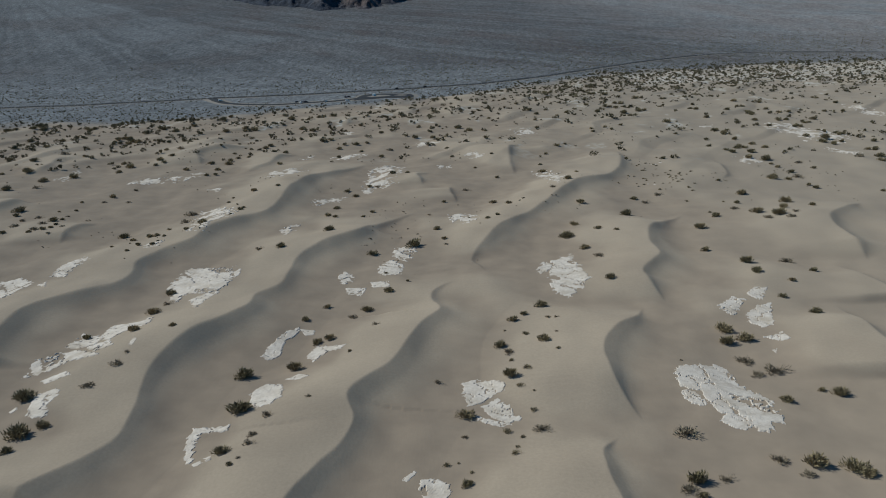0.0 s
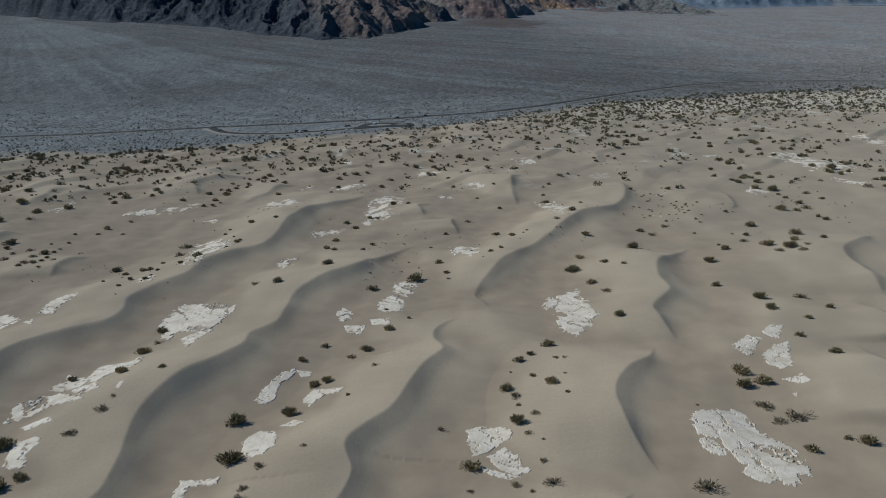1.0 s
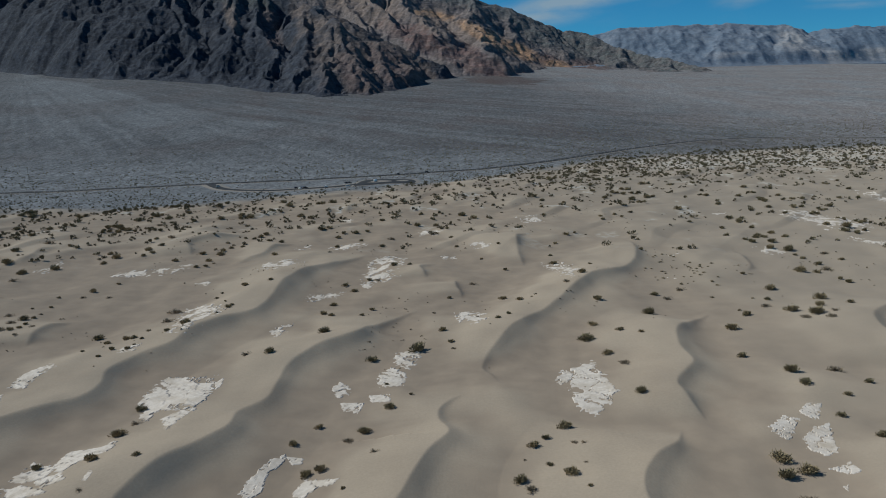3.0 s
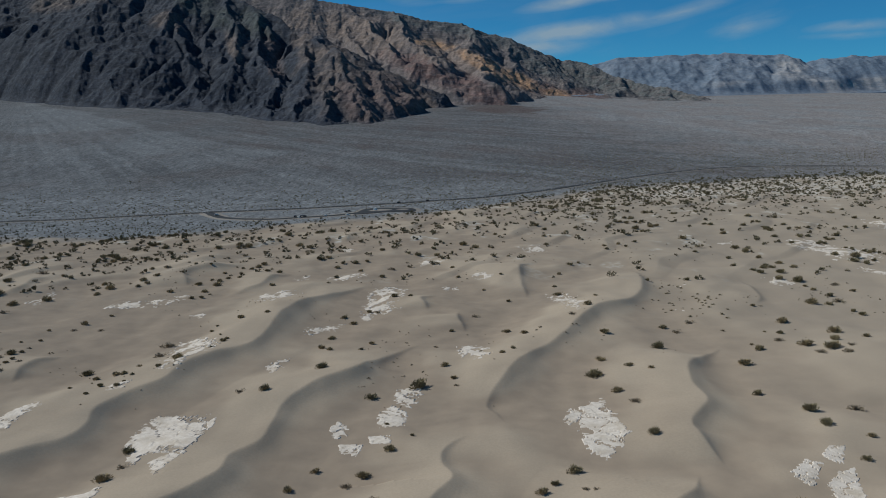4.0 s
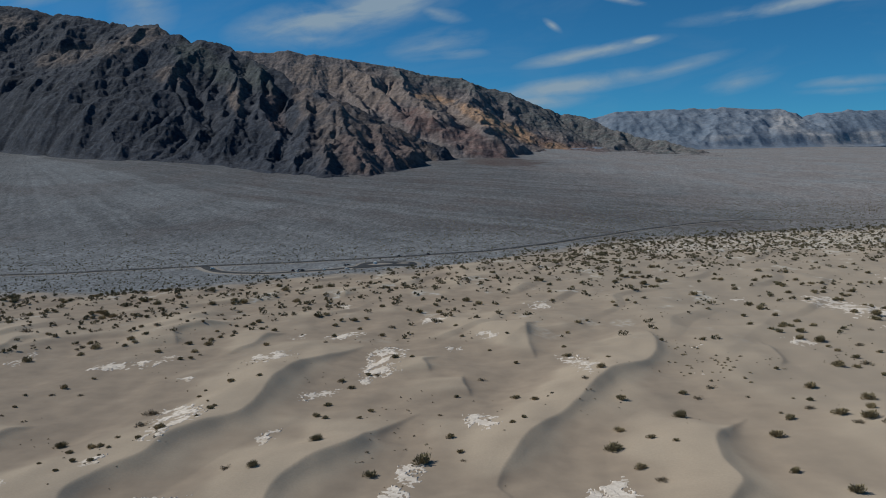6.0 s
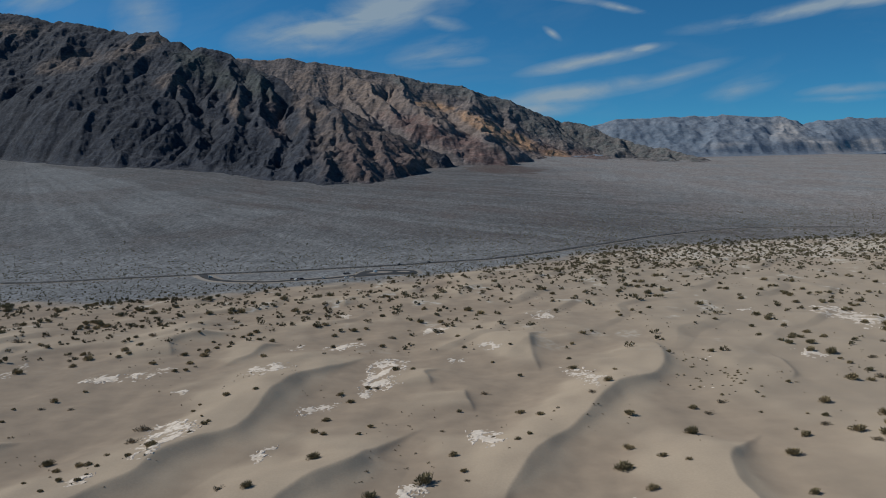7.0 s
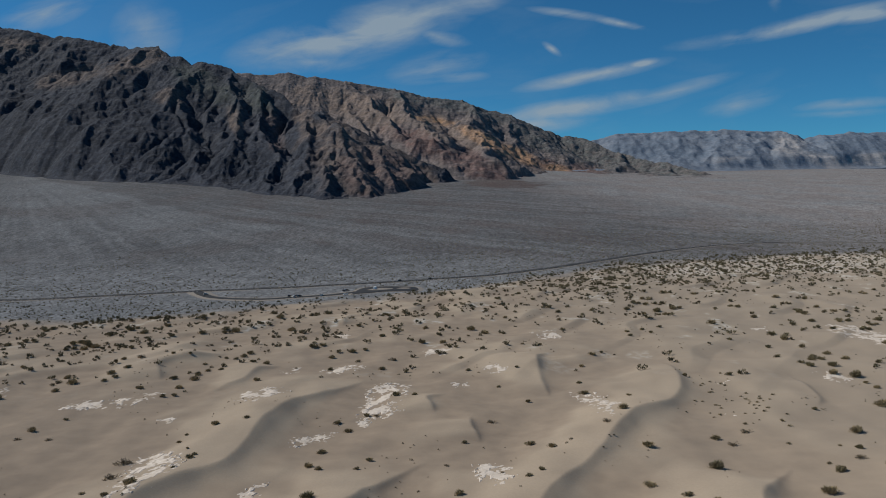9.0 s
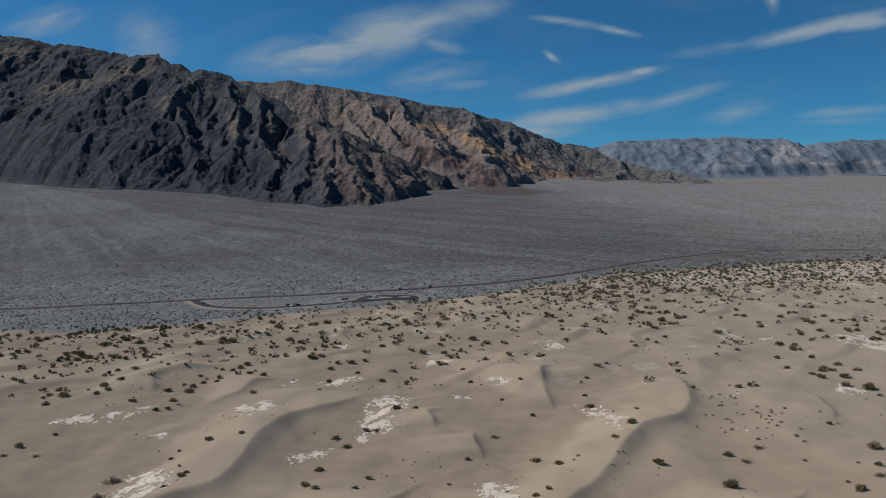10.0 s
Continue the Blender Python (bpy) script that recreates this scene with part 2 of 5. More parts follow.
def fbm(x, y, octaves=4, seed=0, gain=0.5):
    total, amp = 0.0, 1.0
    for n in range(octaves):
        total = total + amp * perlin(x * 2.03 ** n, y * 2.03 ** n, seed + n)
        amp *= gain
    return total


def ridged(x, y, octaves=5, seed=0, gain=0.55):
    total, amp, weight = 0.0, 1.0, 1.0
    for n in range(octaves):
        r = (1 - np.abs(perlin(x * 2.07 ** n, y * 2.07 ** n, seed + n))) ** 2
        total = total + amp * weight * (r - 0.5)
        weight = np.clip(r * 1.4, 0.25, 1)
        amp *= gain
    return total


def smooth(a, b, v):
    k = np.clip((v - a) / (b - a), 0, 1)
    return k * k * (3 - 2 * k)


def plain(x, y):
    """The flat valley floor, which climbs as a gravel fan towards the mountains, steepest under the canyon."""
    s = 60.0
    u = np.asarray(x, float) / np.maximum(y, 200)
    steep = 0.015 * smooth(0.30, 0.0, u) + 0.02 * smooth(-0.08, -0.42, u)
    low = 0.0695 * s * np.log1p(np.exp(np.clip((y - 1080) / s, -40, 60)))
    return low + steep * 2 * s * np.log1p(np.exp(np.clip((y - 1450) / (2 * s), -40, 40)))


def spline(points, steps):
    p = np.array(points, float)
    p = np.vstack([2 * p[0] - p[1], p, 2 * p[-1] - p[-2]])
    t = np.linspace(0, 1, steps, endpoint=False)[:, None]
    out = [0.5 * (2 * b + (c - a) * t + (2 * a - 5 * b + 4 * c - d) * t * t + (3 * b - a - 3 * c + d) * t ** 3)
           for a, b, c, d in zip(p, p[1:], p[2:], p[3:])]
    return np.vstack(out + [p[-2:-1]])


SAND_EDGE_X = [-2000, -368, -296, -242, -155, -31, 110, 256, 450, 804, 2000]
SAND_EDGE_Y = [640, 733, 727, 767, 816, 876, 1020, 1150, 1190, 1260, 1400]


def sandy(x, y):
    """1 on the dune sand, 0 on the gravel of the fan."""
    edge = np.interp(x, SAND_EDGE_X, SAND_EDGE_Y) + 25 * fbm(x / 60, y / 60, 3, 11)
    return smooth(28, -28, y - edge)


CRESTS = []
CRESTS.append(([(-138.4, 203.6), (-139.6, 223.9), (-140.9, 244.0), (-137.1, 256.1), (-130.8, 264.5), (-123.3, 271.4), (-121.8, 283.0), (-124.6, 298.7), (-119.4, 312.3), (-109.9, 324.2), (-106.8, 344.1), (-98.7, 358.6), (-89.5, 368.7), (-86.8, 379.8), (-84.8, 399.1), (-84.2, 428.9), (-76.4, 462.7), (-59.1, 493.4), (-48.1, 514.2)], 5.1, 34, (0.02, 0.2)))
CRESTS.append(([(-91.7, 135.7), (-90.0, 141.5), (-87.0, 147.8), (-83.8, 154.4), (-80.3, 165.0), (-80.7, 176.7), (-82.6, 187.6), (-83.4, 199.7), (-81.4, 209.1), (-78.2, 220.6), (-70.9, 232.6), (-66.0, 244.8), (-66.2, 258.6), (-59.7, 269.6), (-59.4, 285.3), (-58.9, 301.2), (-50.0, 320.8), (-36.6, 335.2), (-33.1, 348.5), (-23.0, 366.6), (-10.9, 384.2)], 5.1, 32, (0.02, 0.2)))
CRESTS.append(([(-34.5, 128.4), (-33.1, 135.7), (-31.4, 142.6), (-28.9, 150.1), (-25.0, 159.0), (-22.7, 169.5), (-25.0, 180.4), (-21.1, 188.9), (-15.5, 198.5), (-11.4, 213.9), (-6.6, 230.6), (-2.0, 241.3), (-4.6, 255.0), (-1.4, 267.9), (6.5, 277.2)], 5.4, 30, (0.02, 0.3)))
CRESTS.append(([(17.9, 283.1), (14.5, 294.7), (11.7, 305.6), (21.3, 330.5), (33.0, 357.4), (51.0, 381.0), (61.3, 402.9), (76.6, 430.1), (93.6, 447.6), (113.0, 480.8), (123.0, 526.7), (119.8, 552.6)], 5.5, 36, (0.25, 0.3)))
CRESTS.append(([(36.1, 122.7), (35.3, 134.2), (34.4, 143.6), (34.7, 152.0), (36.6, 157.9), (40.9, 162.8)], 4.4, 30, (0.05, 0.5)))
CRESTS.append(([(49.1, 169.8), (46.5, 183.0), (45.5, 193.8), (47.2, 210.8), (53.2, 222.0), (61.7, 232.4), (68.5, 247.5)], 4.8, 32, (0.35, 0.35)))
CRESTS.append(([(78.2, 251.5), (76.2, 268.1), (76.8, 277.1), (86.8, 294.8), (88.7, 316.0), (97.8, 342.8), (121.9, 373.1)], 4.1, 32, (0.15, 0.3)))
CRESTS.append(([(170.3, 294.2), (174.6, 320.8), (180.4, 346.0), (193.2, 363.2), (219.0, 388.8)], 4.6, 34, (0.15, 0.3)))
CRESTS.append(([(160.4, 250.8), (159.1, 268.6), (156.4, 281.9), (155.0, 292.6)], 2.8, 30, (0.1, 0.4)))
CRESTS.append(([(47.1, 474.9), (45.0, 503.1), (47.3, 543.2), (54.1, 568.7), (67.9, 580.1)], 3.2, 32, (0.2, 0.35)))
CRESTS.append(([(-11.4, 446.8), (-15.4, 469.9), (-4.9, 483.1)], 2.3, 24, (0.3, 0.4)))
CRESTS.append(([(6.8, 405.0), (4.0, 424.1), (5.9, 443.0)], 1.8, 22, (0.3, 0.4)))
CRESTS.append(([(-165.3, 519.8), (-177.5, 555.6), (-163.0, 573.3), (-141.8, 591.6)], 3.9, 34, (0.2, 0.35)))
CRESTS.append(([(-128.5, 491.9), (-117.8, 510.1), (-113.6, 536.6), (-102.2, 551.3)], 3.4, 28, (0.2, 0.3)))
CRESTS.append(([(-281.0, 496.9), (-263.6, 506.7), (-269.7, 539.6), (-254.0, 544.7)], 3.4, 34, (0.3, 0.3)))
CRESTS.append(([(-239.0, 389.9), (-233.1, 406.7), (-229.4, 423.6)], 3.7, 34, (0.1, 0.4)))
CRESTS.append(([(-86.9, 698.4), (-84.4, 732.0), (-73.9, 750.9)], 3.0, 30, (0.3, 0.4)))
CRESTS.append(([(-175.2, 335.7), (-177.4, 357.6), (-169.7, 371.6)], 2.5, 28, (0.3, 0.4)))
CRESTS.append(([(164.8, 446.9), (175.7, 471.1), (184.7, 518.5)], 1.7, 30, (0.3, 0.4)))
CRESTS.append(([(132.3, 191.5), (134.5, 215.6), (136.0, 233.8), (135.0, 248.3)], 3.4, 34, (0.1, 0.45)))


def dune(x, y, crest, high, wide, ends):
    """One dune: a gentle windward flank on the crest's left, a slip face on its right."""
    line = spline(crest, 6)
    a, b = line[:-1], line[1:]
    near = (x > line[:, 0].min() - 1.3 * wide) & (x < line[:, 0].max() + 1.3 * wide) & (y > line[:, 1].min() - 1.3 * wide) & (y < line[:, 1].max() + 1.3 * wide)
    out = np.zeros_like(x)
    px, py = x[near], y[near]
    if not len(px):
        return out
    best, side, along = np.full(px.shape, 1e9), np.zeros(px.shape), np.zeros(px.shape)
    legs = np.linalg.norm(b - a, axis=1)
    runs = np.concatenate([[0], np.cumsum(legs)])
    for n in range(len(a)):
        ux, uy = (b[n] - a[n]) / legs[n]
        qx, qy = px - a[n, 0], py - a[n, 1]
        k = np.clip(qx * ux + qy * uy, 0, legs[n])
        d = np.hypot(qx - k * ux, qy - k * uy)
        m = d < best
        best[m], along[m] = d[m], (runs[n] + k[m]) / runs[-1]
        side[m] = (ux * qy - uy * qx)[m]
    # the crest rises and dips along its length
    h = high * smooth(0, ends[0], along + 1e-3) * smooth(0, ends[1], 1 - along + 1e-3)
    h = h * (1 + 0.18 * np.sin(along * runs[-1] / 17 + crest[0][0]))
    up = np.clip(1 - best / (1.25 * wide), 0, 1)
    windward = h * (0.3 * up + 0.7 * up * up * (3 - 2 * up))
    knee, fall = 0.64 * h, h - 0.52 * best
    lee = np.where(fall > knee, fall, knee * np.exp(np.minimum(fall - knee, 0) / (knee + 0.05)))
    blend = smooth(-0.5, 0.5, side / np.maximum(best, 0.3))
    out[near] = lee + (windward - lee) * blend
    return out


def land(x, y):
    """The height of the ground."""
    x, y = np.asarray(x, float), np.asarray(y, float)
    shape = np.broadcast(x, y).shape
    x, y = np.broadcast_to(x, shape).ravel(), np.broadcast_to(y, shape).ravel()
    z = plain(x, y)
    s = sandy(x, y)
    heap = np.zeros_like(x)
    jx = x + 0.35 * fbm(x / 14, y / 18, 2, 13) + 1.8 * perlin(x / 45, y / 60, 14)
    jy = y + 0.6 * fbm(x / 18, y / 20, 2, 15)
    for crest, high, wide, ends in CRESTS:
        heap = np.maximum(heap, dune(jx, jy, crest, high, wide, ends))
    swell = 1.9 * fbm(x / 62, y / 80, 2, 3) + 0.75 * fbm(x / 25, y / 34, 2, 5)
    # smaller dunes far off, towards the edge of the sand
    away = smooth(420, 620, y) * s
    q = 0.8 * x - 0.6 * y + 25 * perlin(x / 90, y / 90, 21)
    saw = (q / 55 + 0.4 * perlin(x / 160, y / 160, 23)) % 1.0
    crestlet = np.where(saw < 0.82, saw / 0.82, (1 - saw) / 0.18)
    small = 2.4 * crestlet * np.clip(0.45 + perlin(x / 70, y / 110, 22), 0, 1)
    side = smooth(0.62, 0.9, np.abs(x) / np.maximum(y, 30)) * s * smooth(900, 700, np.abs(y))
    z = z + heap + swell * (0.25 + 0.75 * s) * smooth(1400, 900, y) + small * np.maximum(away, side)
    return z.reshape(shape)


# ---------------------------------------------------------------- helpers for meshes
def mesh(name, verts, faces, material, is_smooth=True):
    me = bpy.data.meshes.new(name)
    verts = np.asarray(verts, np.float32)
    faces = np.asarray(faces, np.int32)
    me.vertices.add(len(verts))
    me.vertices.foreach_set("co", verts.ravel())
    k = faces.shape[1]
    me.loops.add(faces.size)
    me.loops.foreach_set("vertex_index", faces.ravel())
    me.polygons.add(len(faces))
    me.polygons.foreach_set("loop_start", np.arange(0, faces.size, k, dtype=np.int32))
    me.polygons.foreach_set("use_smooth", np.full(len(faces), is_smooth))
    me.update(calc_edges=True)
    me.validate()
    me.materials.append(material)
    return me


def layer(me, name, values):
    a = me.attributes.new(name, "FLOAT", "POINT")
    a.data.foreach_set("value", np.asarray(values, np.float32).ravel())


def sheet_faces(rows, cols, around=False):
    i, j = np.meshgrid(np.arange(rows - 1), np.arange(cols if around else cols - 1), indexing="ij")
    k = (j + 1) % cols
    return np.stack([i * cols + j, i * cols + k, (i + 1) * cols + k, (i + 1) * cols + j], -1).reshape(-1, 4)


def part(name, me, parent, label=""):
    ob = new(name, me)
    ob.parent = parent
    if label:
        ob["label"] = label
    return ob


# ---------------------------------------------------------------- ground: one sheet to the horizon
def build_ground():
    dense = np.linspace(-34, 34, 660)
    turn = np.concatenate([np.linspace(-180, -36, 50, endpoint=False), dense, np.linspace(36, 180, 50, endpoint=False)])
    turn = np.radians(turn)
    ring = np.concatenate([[0.5, 20, 45, 70, 90, 105, 116, 124], np.geomspace(130, 1200, 620, endpoint=False), np.geomspace(1200, 4985, 190)])
    r, a = np.meshgrid(ring, turn, indexing="ij")
    x, y = r * np.sin(a), r * np.cos(a)
    z = land(x, y)
    v = np.stack([x, y, z], -1).reshape(-1, 3)
    # rings run outwards and bearings clockwise, so the winding is turned to face up
    f = sheet_faces(len(ring), len(turn), True)
    me = mesh("ground", v, f, GROUND)
    s = sandy(x, y)
    layer(me, "sand", s)
    heap = z - plain(x, y)
    # Low ground gets the brown sand and the bowl shade painted with it.
    floor = smooth(2.2, 0.2, heap + 0.7 * fbm(x / 25, y / 25, 3, 31)) * s
    layer(me, "floor_sand_shade", floor)
    crust = smooth(0.5, 0.9, fbm(x / 30, y / 45, 4, 41) + 1.2 * smooth(190, 0, np.abs(y - np.interp(x, SAND_EDGE_X, SAND_EDGE_Y) + 70)) * smooth(60, 420, x))
    layer(me, "crust", 0.8 * crust * s * smooth(450, 700, y))
    # washes fan out from the canyon mouths
    def rays(ax, ay, n, seed, wobble=0.006):
        bearing = np.arctan2(x - ax, ay - y + 1)
        far = np.hypot(x - ax, ay - y)
        wind = wobble * fbm(x / 200, y / 200, 3, seed + 30)
        return bearing, fbm((bearing + wind) * n, far / 2600, 5, seed, 0.7)
    turned, left = rays(-1690, 3230, 85, 51, 0.006)
    _, middle = rays(-2900, 4300, 120, 57)
    _, right = rays(480, 4150, 30, 69, 0.03)
    bound = turned + 0.05 * fbm(x / 260, y / 260, 4, 59)
    fan = smooth(0.735, 0.685, bound)
    share = smooth(-100, 700, x - 0.18 * (3400 - y) + 150 * fbm(x / 400, y / 400, 3, 60))
    streak = left * fan + (middle * (1 - share) + 0.6 * right * share) * (1 - fan)
    blotch = fbm(x / 120, y / 240, 5, 61, 0.62)
    away = smooth(1000, 1350, y)
    old = smooth(0.1, 0.6, fbm(x / 170, y / 330, 4, 65) + 0.3 * left) * fan * smooth(2900, 2000, y)
    tongue = smooth(0.25, 0.62, bound) * smooth(1000, 1900, y + 120 * blotch)
    wash = np.clip(fan * (0.08 + 0.32 * tongue + 0.26 * streak - 0.10 * old) + (1 - fan) * (0.07 + 0.70 * share + 0.26 * streak) + 0.10 * blotch, 0, 1)
    layer(me, "wash", wash * away + (1 - away) * (0.52 + 0.25 * fbm(x / 40, y / 40, 3, 61)))
    patch = smooth(1.0, 0.75, np.hypot((x - 240 - 0.1 * (y - 2950)) / 160, (y - 2950) / 260) + 0.3 * fbm(x / 90, y / 90, 3, 67))
    varnish = (1 - fan) * np.clip(0.30 - 0.35 * streak + 0.5 * blotch, 0, 1) * (0.55 - 0.2 * share) + 0.25 * old
    layer(me, "varnish", np.clip(varnish * away + 0.7 * patch, 0, 1))
    layer(me, "ruddy", share * away * np.clip(0.7 + 0.6 * blotch, 0, 1))
    layer(me, "dull", smooth(40, 240, x + 0.1 * (y - 300) + 30 * fbm(x / 80, y / 80, 3, 68)))
    ob = new("ground", me)
    tagged(ob, "desert floor of tan dune sand running into grey gravel fan", "ground", kind="structure")


build_ground()


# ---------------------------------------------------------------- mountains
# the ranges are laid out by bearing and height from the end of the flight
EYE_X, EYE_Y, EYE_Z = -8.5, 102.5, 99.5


def blurred(z, times):
    for _ in range(times):
        p = np.pad(z, 1, mode="edge")
        z = 0.25 * z + 0.125 * (p[:-2, 1:-1] + p[2:, 1:-1] + p[1:-1, :-2] + p[1:-1, 2:]) + 0.0625 * (p[:-2, :-2] + p[2:, 2:] + p[:-2, 2:] + p[2:, :-2])
    return z


def gullied(z, cell, keep, waves, seed):
    """Rain and time: ravines that run down the slope, each wave of them cut into the flanks of the last."""
    rows, cols = z.shape
    gx, gy = np.meshgrid(np.arange(cols) * cell, np.arange(rows) * cell)
    for n, (wave, depth) in enumerate(waves):
        soft = blurred(z, int(min(60, max(2, (wave / cell / 3.5) ** 2))))
        down, right = np.gradient(soft, cell)
        steep = np.hypot(down, right) + 1e-6
        cx, cy = -down / steep, right / steep
        gap = 2.2 * wave
        ix, iy = np.floor(gx / gap).astype(int), np.floor(gy / gap).astype(int)
        c, s, total = np.zeros_like(z), np.zeros_like(z), np.full_like(z, 1e-6)
        for i in (-1, 0, 1):
            for j in (-1, 0, 1):
                key = PERM[(PERM[(ix + i + 37 * n + seed) % 512] + iy + j) % 512]
                dx = gx - (ix + i + (key % 23) / 23) * gap
                dy = gy - (iy + j + (key // 23) / 23) * gap
                w = np.clip(np.exp(-1.8 * (dx * dx + dy * dy) / gap ** 2) - 0.02, 0, 1)
                turn = 2 * math.pi / wave * (dx * cx + dy * cy)
                c, s, total = c + w * np.cos(turn), s + w * np.sin(turn), total + w
        tri = (1 - 2 * np.abs(np.arctan2(s, c)) / math.pi) * smooth(0.0, 0.45, np.hypot(c, s) / total)
        z = z + keep * depth * wave * np.clip(steep / 0.5, 0, 1.15) * (tri - 0.25)
    return z


def sampled(grid, x0, y0, cell, x, y):
    i, j = np.clip((y - y0) / cell, 0, grid.shape[0] - 1.001), np.clip((x - x0) / cell, 0, grid.shape[1] - 1.001)
    a, b = i.astype(int), j.astype(int)
    p, q = i - a, j - b
    return (grid[a, b] * (1 - p) * (1 - q) + grid[a, b + 1] * (1 - p) * q + grid[a + 1, b] * p * (1 - q) + grid[a + 1, b + 1] * p * q)


def foot_line(u, slope):
    """How far off the plain reaches that height, by bearing."""
    y = np.linspace(1500, 4900, 1400)
    out = []
    for a, e in zip(u, slope):
        over = plain(EYE_X + a * (y - EYE_Y), y) - EYE_Z - e * (y - EYE_Y)
        out.append(y[np.argmax(over > 0)] if (over > 0).any() else 4600.0)
    return out


def build_mountain(name, label, material, feet, ridges, crest, tints, u0, u1, cols, rows, seed, waves, cell=6.5, fall=0.66, floor=0.42, back=100.0, rough=1.0, rise=0.62):
    """A range: where its foot lies by bearing, its ridge lines (bearing, height as a slope, distance), then ravines."""
    us, yf_at = [k[0] for k in feet], foot_line(*zip(*feet))
    sky = np.array(sorted(p for k in crest for p in ridges[k]))

    def before(x, y):
        u = (x - EYE_X) / (y - EYE_Y)
        yf = np.interp(u, us, yf_at) + 35 * fbm(x / 260, y * 0 + seed, 3, seed + 29)
        low = plain(x, np.minimum(y, yf))
        yr, sl = np.interp(u, sky[:, 0], sky[:, 2]), np.interp(u, sky[:, 0], sky[:, 1])
        w = np.clip((y - yf) / (yr - yf), 0, 1.2)
        z = low + floor * np.clip(EYE_Z + sl * (yr - EYE_Y) - low, 0, None) * np.minimum(w, 1) ** 1.1
        wx = x + 40 * fbm(x / 300, y / 300, 3, seed + 9) + 16 * fbm(x / 70, y / 70, 3, seed + 12)
        wy = y + 40 * fbm(x / 300, y / 300, 3, seed + 19) + 16 * fbm(x / 70, y / 70, 3, seed + 22)
        for line in ridges:
            q = np.array(line)
            px, py, pz = EYE_X + q[:, 0] * (q[:, 2] - EYE_Y), q[:, 2], EYE_Z + q[:, 1] * (q[:, 2] - EYE_Y)
            top = np.full_like(z, -1e9)
            for n in range(len(q) - 1):
                ex, ey = px[n + 1] - px[n], py[n + 1] - py[n]
                k = np.clip(((wx - px[n]) * ex + (wy - py[n]) * ey) / (ex * ex + ey * ey), 0, 1)
                d = np.hypot(wx - px[n] - k * ex, wy - py[n] - k * ey)
                top = np.maximum(top, pz[n] + k * (pz[n + 1] - pz[n]) - fall * d / (1 + d / 8000))
            k = np.clip(0.5 + 0.5 * (top - z) / 22, 0, 1)
            z = z + (top - z) * k + 22 * k * (1 - k) * 0.9
        most = low + 6 + rise * np.clip(y - yf, 0, None)
        k = np.clip(0.5 + 0.5 * (z - most) / 40, 0, 1)
        z = z + (most - z) * k - 20 * k * (1 - k)
        z = z + 13 * rough * ridged((wx + 0.4 * y) / 300, (wy - 0.4 * x) / 300, 4, seed + 41, 0.55) * smooth(0, 250, y - yf) * (1 - 0.7 * smooth(0.75, 1.0, w))
        ramp = smooth(-10, 120, y - yf)
        return low + np.clip(z - low, 0, None) * (0.35 * np.clip((y - yf) / 120, 0, 1) + 0.65 * ramp) - 3 * (ramp <= 0), smooth(0, 110, y - yf) * (1 - 0.6 * smooth(0.8, 1.0, w))

    ends = [(EYE_X + u * (d - EYE_Y), d) for u in (u0, u1) for d in (min(yf_at) - 150, 4990)]
    x0, x1, y0 = min(p[0] for p in ends), max(p[0] for p in ends), min(yf_at) - 150
    gx, gy = np.meshgrid(np.arange(x0, x1 + cell, cell), np.arange(y0, 4990, cell))
    z, ramp = before(gx, gy)
    grid = gullied(z, cell, ramp, waves, seed)
    u = np.linspace(u0, u1, cols)
    v = np.concatenate([np.linspace(-0.05, 1.0, rows), np.linspace(1.04, 1.5, 6)])
    uu, vv = np.meshgrid(u, v, indexing="xy")
    yf, yr, sl = np.interp(uu, us, yf_at), np.interp(uu, sky[:, 0], sky[:, 2]), np.interp(uu, sky[:, 0], sky[:, 1])
    y = np.where(vv > 1, yr + (vv - 1) * back, yf + vv * (yr - yf))
    x = EYE_X + uu * (y - EYE_Y)
    z = sampled(grid, x0, y0, cell, x, y)
    low = plain(x, np.minimum(y, yf))
    # the skyline keeps its height
    at = ((z - EYE_Z) / (y - EYE_Y)).argmax(0)
    take = np.arange(cols)
    ratio = np.interp(u, sky[:, 0], sky[:, 1]) * (y[at, take] - EYE_Y) + EYE_Z - low[at, take]
    ratio = np.clip(ratio / np.maximum(z[at, take] - low[at, take], 5), 0.6, 1.6)
    window = np.hanning(31) / np.hanning(31).sum()
    ratio = np.convolve(np.pad(ratio, 15, mode="edge"), window, mode="valid")
    w = np.clip(vv, 0, 1)
    z = low + (z - low) * (1 + (ratio[None, :] - 1) * smooth(0.25, 0.9, w))
    z = z + rough * (2.6 * ridged(x / 34, y / 38, 3, seed + 6, 0.6) + 1.1 * fbm(x / 11, y / 11, 2, seed + 5, 0.6)) * smooth(0, 0.10, w)
    z = z - 30 * smooth(0.0, -0.05, vv) - np.clip(vv - 1, 0, 1) * 0.7 * (z - low)
    me = mesh(name, np.stack([x, y, z], -1).reshape(-1, 3), sheet_faces(len(v), cols), material)
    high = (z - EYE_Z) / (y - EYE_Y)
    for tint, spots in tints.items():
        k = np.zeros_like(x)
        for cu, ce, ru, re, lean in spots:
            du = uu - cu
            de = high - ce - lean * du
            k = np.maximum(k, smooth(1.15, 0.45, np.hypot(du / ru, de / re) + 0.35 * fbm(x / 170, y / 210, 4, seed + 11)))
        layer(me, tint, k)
    ob = new(name, me)
    tagged(ob, label, "mountain", kind="structure")
    return ob


